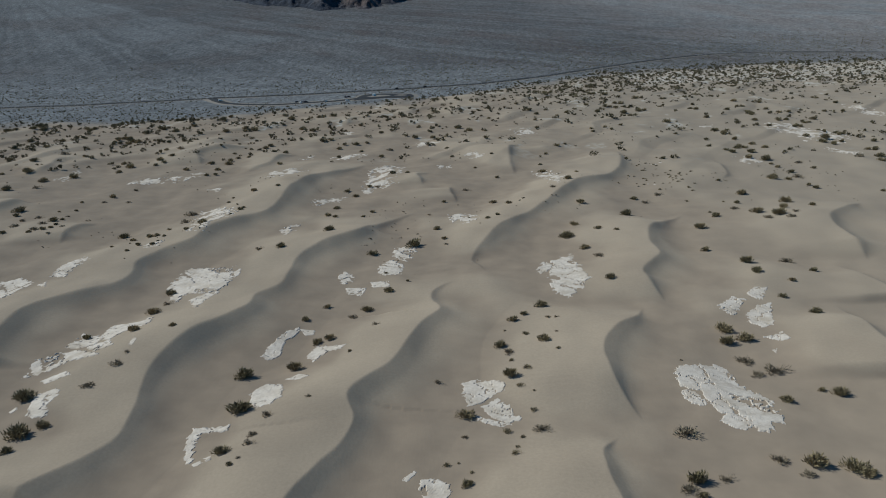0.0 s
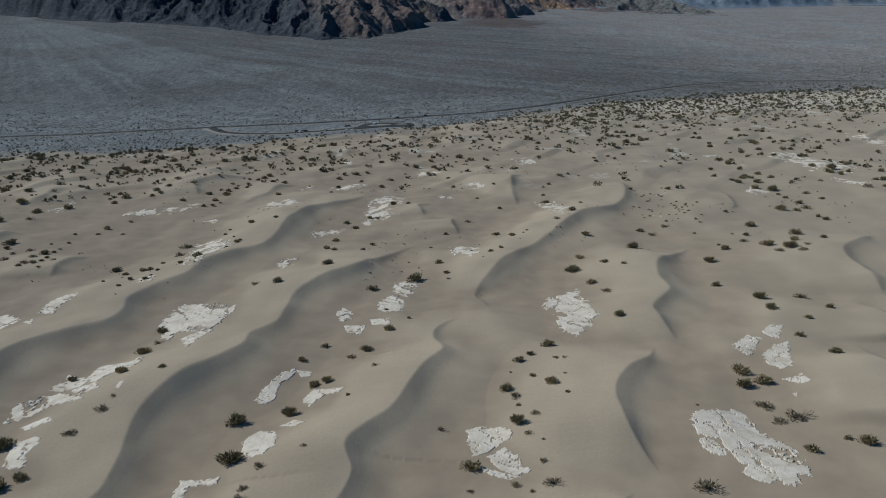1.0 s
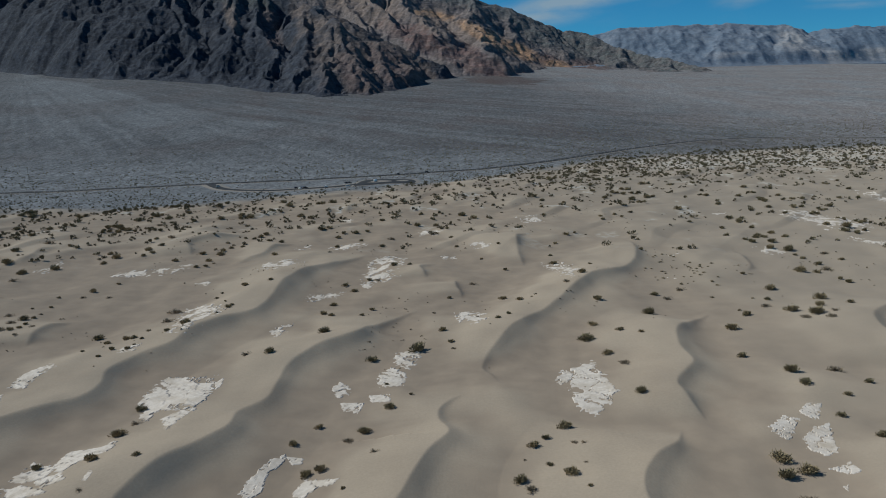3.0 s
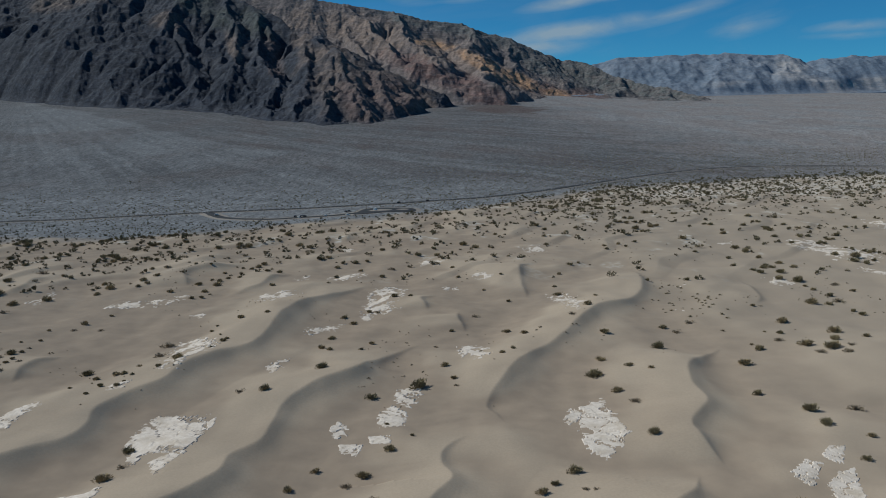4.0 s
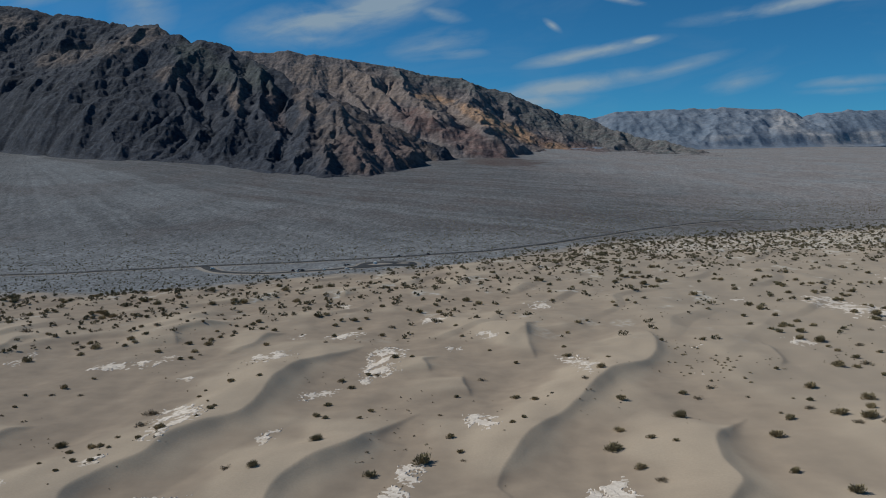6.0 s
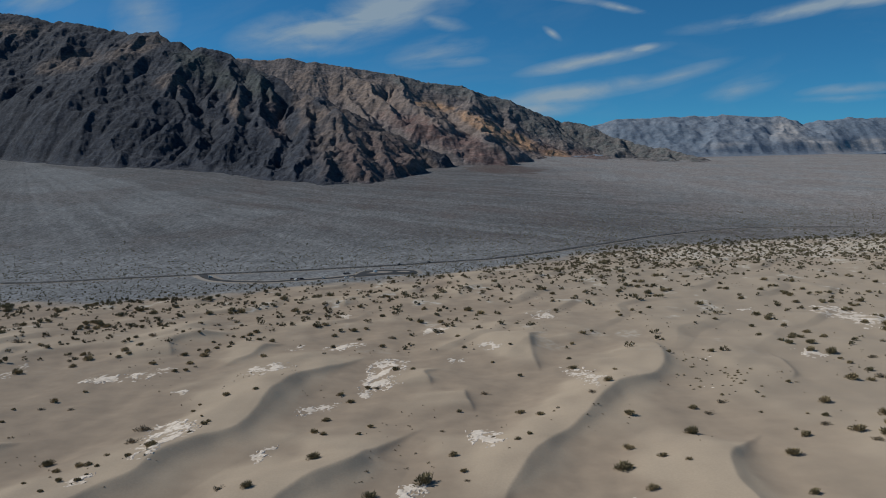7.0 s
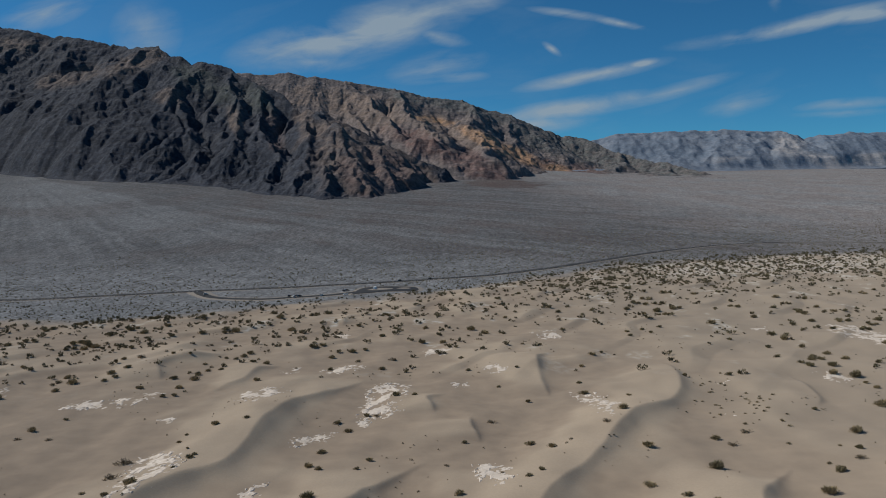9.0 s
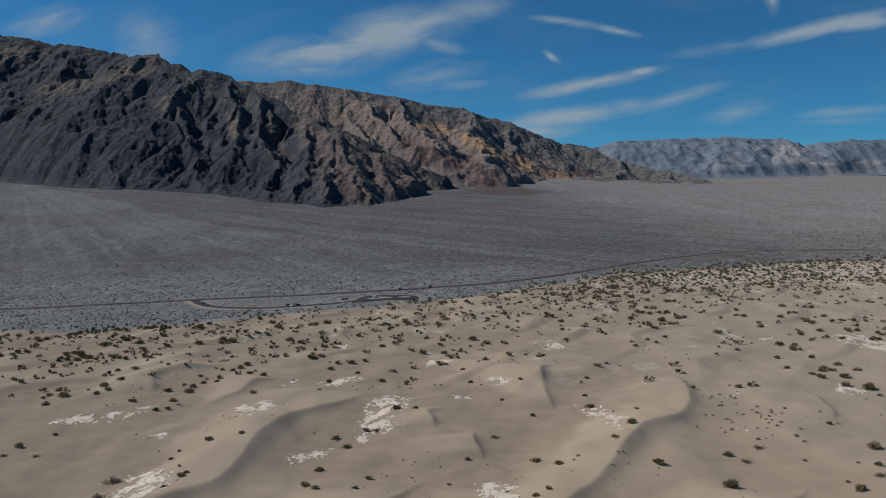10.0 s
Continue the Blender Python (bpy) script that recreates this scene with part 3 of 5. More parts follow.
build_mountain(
    "mountain", "dark grey-brown rocky mountain cut by steep gullies", ROCK_DARK,
    [(-0.80, 0.045), (-0.565, 0.037), (-0.529, 0.033), (-0.459, 0.026), (-0.416, 0.023), (-0.352, 0.019), (-0.291, 0.016), (-0.275, 0.011), (-0.187, 0.001), (-0.133, -0.006),
     (-0.092, -0.001), (-0.047, 0.006), (0.0, 0.016), (0.035, 0.024)],
    [[(-0.80, 0.238, 4760), (-0.557, 0.224, 4740), (-0.485, 0.214, 4680), (-0.403, 0.198, 4520), (-0.378, 0.196, 4300), (-0.353, 0.198, 4050)],
     [(-0.353, 0.198, 4050), (-0.328, 0.188, 4000), (-0.304, 0.179, 3950), (-0.268, 0.170, 3880), (-0.236, 0.151, 3750), (-0.201, 0.136, 3600), (-0.175, 0.118, 3450),
      (-0.148, 0.112, 3300), (-0.107, 0.091, 3220), (-0.066, 0.069, 3150), (-0.029, 0.054, 3100), (0.021, 0.029, 3080), (0.04, 0.022, 3050)],
     [(-0.353, 0.198, 4050), (-0.401, 0.183, 4000), (-0.429, 0.172, 4020), (-0.459, 0.166, 4080), (-0.514, 0.155, 4180), (-0.543, 0.137, 4200), (-0.64, 0.12, 4250)],
     [(-0.353, 0.198, 4050), (-0.344, 0.152, 3720), (-0.336, 0.134, 3520), (-0.319, 0.098, 3200), (-0.311, 0.049, 2880), (-0.306, 0.020, 2690)],
     [(-0.543, 0.137, 4200), (-0.502, 0.103, 3650), (-0.485, 0.075, 3260), (-0.458, 0.060, 3080), (-0.416, 0.032, 2800)],
     [(-0.401, 0.183, 3960), (-0.416, 0.134, 3580), (-0.426, 0.083, 3180), (-0.420, 0.034, 2820)],
     [(-0.336, 0.134, 3520), (-0.365, 0.095, 3230), (-0.372, 0.055, 2980), (-0.375, 0.024, 2780)],
     [(-0.268, 0.170, 3880), (-0.258, 0.117, 3350), (-0.252, 0.067, 2950), (-0.246, 0.016, 2620)],
     [(-0.236, 0.151, 3750), (-0.222, 0.105, 3250), (-0.213, 0.058, 2820), (-0.214, 0.010, 2440)],
     [(-0.148, 0.112, 3300), (-0.173, 0.071, 2880), (-0.177, 0.030, 2540), (-0.181, 0.005, 2340)],
     [(-0.148, 0.112, 3300), (-0.131, 0.091, 3030), (-0.108, 0.047, 2600), (-0.097, 0.008, 2330)],
     [(-0.107, 0.091, 3220), (-0.084, 0.076, 3000), (-0.067, 0.049, 2750), (-0.052, 0.022, 2520)],
     [(-0.131, 0.091, 3030), (-0.142, 0.050, 2650), (-0.145, 0.006, 2300)],
     [(-0.066, 0.069, 3150), (-0.040, 0.042, 2850), (-0.02, 0.022, 2650)],
     [(-0.62, 0.12, 4200), (-0.575, 0.075, 3750), (-0.555, 0.050, 3420)]],
    (0, 1),
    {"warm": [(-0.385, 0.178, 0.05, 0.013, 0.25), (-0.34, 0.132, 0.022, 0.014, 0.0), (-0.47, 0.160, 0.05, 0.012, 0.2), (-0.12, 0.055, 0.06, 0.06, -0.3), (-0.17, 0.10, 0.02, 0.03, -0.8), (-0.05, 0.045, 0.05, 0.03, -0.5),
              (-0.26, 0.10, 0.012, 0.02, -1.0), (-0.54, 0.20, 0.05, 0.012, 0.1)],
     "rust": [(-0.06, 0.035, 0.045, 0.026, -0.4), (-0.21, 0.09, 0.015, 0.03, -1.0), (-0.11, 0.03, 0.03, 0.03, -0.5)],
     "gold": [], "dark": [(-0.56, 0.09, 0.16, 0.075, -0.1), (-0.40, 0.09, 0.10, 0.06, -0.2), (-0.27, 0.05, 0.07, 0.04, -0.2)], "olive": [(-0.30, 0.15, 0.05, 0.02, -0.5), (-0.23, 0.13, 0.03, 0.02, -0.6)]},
    -0.66, 0.04, 820, 250, 101, [(380, 0.038), (180, 0.040), (90, 0.038), (45, 0.036), (24, 0.032)])
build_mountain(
    "mountain", "brown and tan layered mountain ridge with olive top", ROCK_BROWN,
    [(-0.30, 0.045), (-0.12, 0.036), (-0.06, 0.022), (-0.03, 0.018), (0.001, 0.019), (0.046, 0.021), (0.085, 0.020), (0.12, 0.026), (0.15, 0.0315), (0.176, 0.030), (0.264, 0.023), (0.345, 0.0215), (0.372, 0.021)],
    [[(-0.32, 0.150, 4800), (-0.253, 0.166, 4840), (-0.22, 0.165, 4840), (-0.188, 0.169, 4840), (-0.153, 0.157, 4840), (-0.106, 0.148, 4840), (-0.056, 0.140, 4840), (-0.006, 0.128, 4840), (0.033, 0.124, 4840),
      (0.055, 0.115, 4830), (0.09, 0.106, 4820), (0.128, 0.089, 4800), (0.153, 0.080, 4780), (0.191, 0.073, 4740), (0.223, 0.061, 4560), (0.258, 0.047, 4360), (0.293, 0.042, 4180), (0.321, 0.034, 3980), (0.351, 0.027, 3820), (0.372, 0.021, 3760)],
     [(-0.03, 0.078, 3520), (0.009, 0.070, 3440), (0.041, 0.055, 3370), (0.066, 0.052, 3320), (0.098, 0.036, 3300), (0.120, 0.028, 3300)],
     [(-0.188, 0.169, 4840), (-0.15, 0.130, 4350), (-0.12, 0.105, 4000)],
     [(-0.106, 0.148, 4840), (-0.075, 0.112, 4300), (-0.05, 0.085, 3900)],
     [(-0.056, 0.140, 4840), (-0.02, 0.098, 4150), (0.009, 0.070, 3440)],
     [(0.033, 0.124, 4840), (0.045, 0.090, 4250), (0.066, 0.052, 3320)],
     [(0.09, 0.106, 4820), (0.10, 0.070, 4300), (0.125, 0.040, 4000)],
     [(0.153, 0.080, 4780), (0.168, 0.052, 4450), (0.175, 0.033, 4280)],
     [(0.223, 0.061, 4560), (0.235, 0.040, 4200), (0.240, 0.027, 3950)],
     [(0.293, 0.042, 4180), (0.300, 0.029, 3850)]],
    (0,),
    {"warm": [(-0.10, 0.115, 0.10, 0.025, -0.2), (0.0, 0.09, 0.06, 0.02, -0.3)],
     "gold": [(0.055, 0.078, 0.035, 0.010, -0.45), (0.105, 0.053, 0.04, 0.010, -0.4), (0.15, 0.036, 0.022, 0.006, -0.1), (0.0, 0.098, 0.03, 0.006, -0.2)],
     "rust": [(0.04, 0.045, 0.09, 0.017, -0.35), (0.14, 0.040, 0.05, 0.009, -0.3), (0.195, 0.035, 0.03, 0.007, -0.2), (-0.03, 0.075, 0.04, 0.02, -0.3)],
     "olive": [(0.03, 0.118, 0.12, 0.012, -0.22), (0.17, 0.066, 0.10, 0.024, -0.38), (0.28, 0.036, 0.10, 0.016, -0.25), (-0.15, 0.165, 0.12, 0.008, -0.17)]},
    -0.29, 0.372, 680, 200, 131, [(330, 0.025), (160, 0.03), (80, 0.032), (42, 0.032), (24, 0.030)], fall=0.6)
# Low relief and the blue-tinted rock colour stand in for distance haze.
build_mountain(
    "mountain", "bare mountain range on the horizon, pale blue haze in its colour", ROCK_FAR_HAZED,
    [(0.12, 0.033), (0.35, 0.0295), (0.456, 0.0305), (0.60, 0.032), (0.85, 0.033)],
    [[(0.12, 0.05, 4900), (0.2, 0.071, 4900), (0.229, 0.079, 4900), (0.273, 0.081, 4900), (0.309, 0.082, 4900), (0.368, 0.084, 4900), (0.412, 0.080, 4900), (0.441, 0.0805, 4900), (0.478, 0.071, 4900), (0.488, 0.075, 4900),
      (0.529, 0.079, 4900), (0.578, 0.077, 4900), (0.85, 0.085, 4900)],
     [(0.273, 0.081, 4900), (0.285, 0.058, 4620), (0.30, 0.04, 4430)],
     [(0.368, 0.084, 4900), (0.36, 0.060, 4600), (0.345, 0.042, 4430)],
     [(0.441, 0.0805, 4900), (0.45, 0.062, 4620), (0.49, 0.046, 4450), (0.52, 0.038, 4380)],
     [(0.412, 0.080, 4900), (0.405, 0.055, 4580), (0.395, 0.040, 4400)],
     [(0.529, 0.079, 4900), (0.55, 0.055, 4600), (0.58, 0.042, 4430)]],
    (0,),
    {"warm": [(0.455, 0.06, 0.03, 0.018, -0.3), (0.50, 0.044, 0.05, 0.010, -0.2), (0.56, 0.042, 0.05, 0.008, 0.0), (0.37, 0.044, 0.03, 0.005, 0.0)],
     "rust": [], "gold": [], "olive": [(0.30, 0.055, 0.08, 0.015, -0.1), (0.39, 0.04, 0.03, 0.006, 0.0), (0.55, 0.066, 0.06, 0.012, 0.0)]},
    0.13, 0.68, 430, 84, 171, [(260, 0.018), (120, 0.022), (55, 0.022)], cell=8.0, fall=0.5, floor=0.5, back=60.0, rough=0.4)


# ---------------------------------------------------------------- highway, car park and parked vehicles
ROAD = [(-586.0, 863.0), (-454.0, 884.0), (-362.0, 908.0), (-271.0, 939.0), (-172.0, 965.0), (-38.0, 1014.0), (77.0, 1069.0), (204.0, 1171.0), (325.0, 1265.0), (443.0, 1332.0), (562.0, 1355.0), (708.0, 1339.0), (856.0, 1302.0)]
SPUR = [(-273.0, 935.0), (-255.0, 901.0), (-232.0, 878.0), (-193.0, 866.0), (-161.0, 876.0), (-134.0, 886.0), (-111.0, 902.0), (-96.0, 912.0)]
LOT = [(-100.0, 895.0), (-97.0, 932.0), (-90.0, 950.0), (-71.0, 958.0), (-37.0, 951.0), (-35.0, 915.0), (-62.0, 913.0), (-84.0, 901.0)]
PARKED = [(-255.0, 905.0, 0), (-162.0, 880.0, 1), (-157.0, 874.0, 0), (-156.0, 884.0, 2), (-152.0, 881.0, 1), (-130.0, 885.0, 0), (-112.0, 920.0, 1), (-108.0, 922.0, 1), (-106.0, 890.0, 0), (-79.0, 933.0, 3), (-62.0, 1008.0, 1), (-20.0, 1020.0, 1)]



def ribbon(name, line, width, lift, material, label, category="road", skirt=0.0):
    """A strip of paving with a crowned top and sides that run into the ground."""
    c = spline(line, 14)
    d = np.gradient(c, axis=0)
    d /= np.linalg.norm(d, axis=1)[:, None]
    side = np.stack([d[:, 1], -d[:, 0]], 1)
    across = [(-0.5 * width - skirt, -0.4), (-0.5 * width, 0.0), (0.0, 0.08), (0.5 * width, 0.0), (0.5 * width + skirt, -0.4)]
    level = land(c[:, 0], c[:, 1])
    v = [np.column_stack([c + side * k, level + lift + h]) for k, h in across]
    v = np.stack(v, 1).reshape(-1, 3)
    f = sheet_faces(len(c), len(across))[:, ::-1]
    ob = new(name, mesh(name, v, f, material))
    tagged(ob, label, category, kind="structure")
    return c, side, level


def dashes(parent_name, c, side, level, lift, offset, width, on, off, material):
    """Painted lines on the highway."""
    run = np.concatenate([[0], np.cumsum(np.linalg.norm(np.diff(c, axis=0), axis=1))])
    total, s, v, f = run[-1], 0.0, [], []
    while s < total - on:
        q = np.linspace(s, s + on, 4)
        x, y = np.interp(q, run, c[:, 0]), np.interp(q, run, c[:, 1])
        sx, sy = np.interp(q, run, side[:, 0]), np.interp(q, run, side[:, 1])
        z = np.interp(q, run, level) + lift
        k = len(v)
        for n in range(4):
            v.append((x[n] + sx[n] * (offset - width), y[n] + sy[n] * (offset - width), z[n]))
            v.append((x[n] + sx[n] * (offset + width), y[n] + sy[n] * (offset + width), z[n]))
        f += [(k + 2 * n, k + 2 * n + 2, k + 2 * n + 3, k + 2 * n + 1) for n in range(3)]
        s += on + off
    ob = new(parent_name, mesh(parent_name, v, f, material))
    tagged(ob, "faded paint line on the asphalt", "road marking", kind="structure")


YELLOW = plain_material("faded_yellow_paint", (0.55, 0.40, 0.08), 0.7, 0, 0.3, 3)
WHITE_LINE = plain_material("faded_white_paint", (0.7, 0.69, 0.66), 0.7, 0, 0.3, 3)
ribbon("trim", ROAD, 18.5, 0.18, SHOULDER, "pale graded gravel shoulder along the highway", "shoulder", 1.5)
line, side, level = ribbon("road", ROAD, 14.5, 0.42, ASPHALT, "dark two-lane asphalt highway crossing the desert floor", skirt=0.6)
dashes("road_marking", line, side, level, 0.53, 0.0, 0.12, 3.0, 9.0, YELLOW)
dashes("road_marking", line, side, level, 0.47, 4.6, 0.1, 40.0, 0.2, WHITE_LINE)
dashes("road_marking", line, side, level, 0.47, -4.6, 0.1, 40.0, 0.2, WHITE_LINE)
ribbon("trim", SPUR, 22, 0.16, SHOULDER, "pale gravel verge of the car park road", "shoulder", 1.0)
ribbon("road", SPUR, 10, 0.36, ASPHALT, "dark asphalt access road curving off the highway", skirt=0.4)


def slab(name, outline, lift, material, label, category, rounding=8):
    c = spline(list(outline) + [outline[0]], rounding)[:-1]
    mid = c.mean(0)
    rings, n = [], len(c)
    for k, h in ((1.03, -0.4), (1.0, 0.0), (0.66, 0.03), (0.33, 0.05), (0.02, 0.06)):
        p = mid + (c - mid) * k
        rings.append(np.column_stack([p, land(p[:, 0], p[:, 1]) + lift + h]))
    v = np.vstack(rings)
    f = sheet_faces(len(rings), n, True)
    ob = new(name, mesh(name, v, f, material))
    return tagged(ob, label, category, kind="structure")


def grown(outline, k):
    p = np.array(outline)
    return [tuple(q) for q in p.mean(0) + (p - p.mean(0)) * k]


slab("trim", grown(LOT, 1.14), 0.2, SHOULDER, "pale gravel edge round the car park", "shoulder")
slab("pavement", LOT, 0.42, ASPHALT, "dark asphalt car park beside the dunes", "car park")
slab("trim", [(-88, 926), (-78, 940), (-64, 941), (-60, 934), (-74, 924)], 0.52, SHOULDER, "pale gravel island in the car park", "traffic island")
slab("trim", [(-56, 938), (-50, 946), (-41, 944), (-43, 936)], 0.52, SHOULDER, "pale gravel island in the car park", "traffic island")

RUBBER = plain_material("tyre_rubber", (0.02, 0.02, 0.021), 0.85)
GLASS = plain_material("tinted_car_glass", (0.02, 0.024, 0.028), 0.08, 0, 0.1, 2, 0.8)
RIM = plain_material("alloy_rim", (0.5, 0.5, 0.5), 0.35, 0.9)
PAINT_WHITE = plain_material("white_car_paint", (0.82, 0.82, 0.8), 0.3, 0, 0.08, 2, 0.6)
PAINT_DARK = plain_material("black_car_paint", (0.018, 0.02, 0.024), 0.25, 0, 0.08, 2, 0.6)
PAINT_GREY = plain_material("silver_grey_car_paint", (0.30, 0.31, 0.32), 0.3, 0.6, 0.08, 2, 0.6)
LIGHT_RED = plain_material("red_tail_light", (0.35, 0.02, 0.02), 0.25)
LIGHT_CLEAR = plain_material("clear_headlight", (0.75, 0.75, 0.72), 0.15)


def as_mesh(name, bm, material):
    me = bpy.data.meshes.new(name)
    bmesh.ops.recalc_face_normals(bm, faces=bm.faces)
    bm.to_mesh(me)
    bm.free()
    me.materials.append(material)
    return me


def extruded(name, profile, width, material, bevel=0.06):
    """A side profile (length, height) drawn out to a width, with softened edges."""
    bm = bmesh.new()
    a = [bm.verts.new((x, -width / 2, z)) for x, z in profile]
    face = bm.faces.new(a)
    out = bmesh.ops.extrude_face_region(bm, geom=[face])
    bmesh.ops.translate(bm, vec=(0, width, 0), verts=[g for g in out["geom"] if isinstance(g, bmesh.types.BMVert)])
    if bevel:
        bmesh.ops.bevel(bm, geom=list(bm.edges), offset=bevel, segments=2, affect="EDGES")
    return as_mesh(name, bm, material)


def wheel_mesh(name, radius, width, material):
    bm = bmesh.new()
    bmesh.ops.create_cone(bm, cap_ends=True, segments=18, radius1=radius, radius2=radius, depth=width, matrix=pose(0, 0, 0, 90))
    bmesh.ops.bevel(bm, geom=[e for e in bm.edges if abs(e.verts[0].co.y - e.verts[1].co.y) < 1e-5], offset=0.03, segments=1, affect="EDGES")
    return as_mesh(name, bm, material)


def box_mesh(name, size, material, bevel=0.02):
    bm = bmesh.new()
    bmesh.ops.create_cube(bm, size=1, matrix=Matrix.Diagonal((*size, 1)))
    bmesh.ops.bevel(bm, geom=list(bm.edges), offset=bevel, segments=1, affect="EDGES")
    return as_mesh(name, bm, material)


def build_vehicle(name, label, category, paint, lower, upper, width, wheels):
    root = new(name)
    tagged(root, label, category, "vehicles at the car park")
    part("body", extruded("body", lower, width, paint, 0.07), root)
    part("cabin", extruded("cabin", upper, width * 0.9, GLASS, 0.05), root, "tinted window band")
    top = [(x, z) for x, z in upper if z > max(h for _, h in upper) - 0.05]
    x0, x1, z1 = min(x for x, _ in top), max(x for x, _ in top), max(z for _, z in top)
    roof = part("roof", box_mesh("roof", (x1 - x0 + 0.1, width * 0.88, 0.07), paint, 0.025), root)
    roof.location = ((x0 + x1) / 2, 0, z1 + 0.02)
    tyre, rim = wheel_mesh("tyre", 0.35, 0.24, RUBBER), wheel_mesh("rim", 0.21, 0.26, RIM)
    for wx in wheels:
        for wy in (-1, 1):
            w = part("wheel", tyre, root, "black tyre")
            w.location = (wx, wy * (width / 2 - 0.1), 0.35)
            part("rim", rim, w)
    front, rear = max(x for x, _ in lower), min(x for x, _ in lower)
    lamp, tail = box_mesh("headlight", (0.08, 0.36, 0.15), LIGHT_CLEAR), box_mesh("tail_light", (0.08, 0.3, 0.2), LIGHT_RED)
    for wy in (-1, 1):
        part("headlight", lamp, root).location = (front - 0.03, wy * (width / 2 - 0.3), 0.72)
        part("tail_light", tail, root).location = (rear + 0.03, wy * (width / 2 - 0.25), 0.82)
    return root


CAR_LOW = [(-2.25, 0.3), (2.2, 0.3), (2.3, 0.62), (2.1, 0.82), (1.1, 0.95), (-2.2, 1.0), (-2.32, 0.7)]
CAR_TOP = [(1.15, 0.92), (0.35, 1.42), (-1.3, 1.46), (-2.05, 0.98)]
VAN_LOW = [(-3.3, 0.35), (3.1, 0.35), (3.2, 0.8), (2.7, 1.25), (2.2, 1.5), (1.9, 2.75), (-3.2, 2.8), (-3.35, 1.0)]
VAN_TOP = [(2.3, 1.5), (2.0, 2.2), (-2.4, 2.2), (-2.4, 1.5)]
SUV_LOW = [(-2.35, 0.38), (2.3, 0.38), (2.42, 0.75), (2.25, 1.02), (1.15, 1.12), (-2.3, 1.15), (-2.4, 0.8)]
SUV_TOP = [(1.2, 1.1), (0.6, 1.74), (-2.0, 1.78), (-2.28, 1.12)]
MAKES = [
    build_vehicle("car", "white sport utility car on the asphalt", "car", PAINT_WHITE, SUV_LOW, SUV_TOP, 1.95, (1.45, -1.45)),
    build_vehicle("car", "dark sport utility car on the asphalt", "car", PAINT_DARK, SUV_LOW, SUV_TOP, 1.95, (1.45, -1.45)),
    build_vehicle("car", "silver grey saloon car on the asphalt", "car", PAINT_GREY, CAR_LOW, CAR_TOP, 1.82, (1.35, -1.35)),
    build_vehicle("van", "white camper van standing on the asphalt", "van", PAINT_WHITE, VAN_LOW, VAN_TOP, 2.1, (2.2, -2.1)),
]
used = set()
for n, (px, py, kind) in enumerate(PARKED):
    m = pose(px, py, float(land(np.array([px]), np.array([py]))[0]) + 0.42, 0, 0, (28, 70, 120, 24)[n % 4])
    if py > 990:
        near = line[np.argmin(np.hypot(line[:, 0] - px, line[:, 1] - py))]
        m = pose(near[0] + 1, near[1] - 2.3, float(land(near[:1], near[1:])[0]) + 0.48, 0, 0, 24)
    if kind in used:
        copy_thing(MAKES[kind], m)
    else:
        used.add(kind)
        MAKES[kind].matrix_basis = m


# ---------------------------------------------------------------- cracked pale clay between the dunes
def inside_distance(x, y, outline):
    """Distance to the outline: positive inside."""
    p = np.array(outline)
    q = np.roll(p, -1, 0)
    best, odd = np.full(x.shape, 1e9), np.zeros(x.shape, bool)
    for (ax, ay), (bx, by) in zip(p, q):
        ex, ey = bx - ax, by - ay
        k = np.clip(((x - ax) * ex + (y - ay) * ey) / (ex * ex + ey * ey + 1e-9), 0, 1)
        best = np.minimum(best, np.hypot(x - ax - k * ex, y - ay - k * ey))
        cross = (ay > y) != (by > y)
        odd ^= cross & (x < (bx - ax) * (y - ay) / (by - ay + 1e-12) + ax)
    return np.where(odd, best, -best)


patch_count = [0]


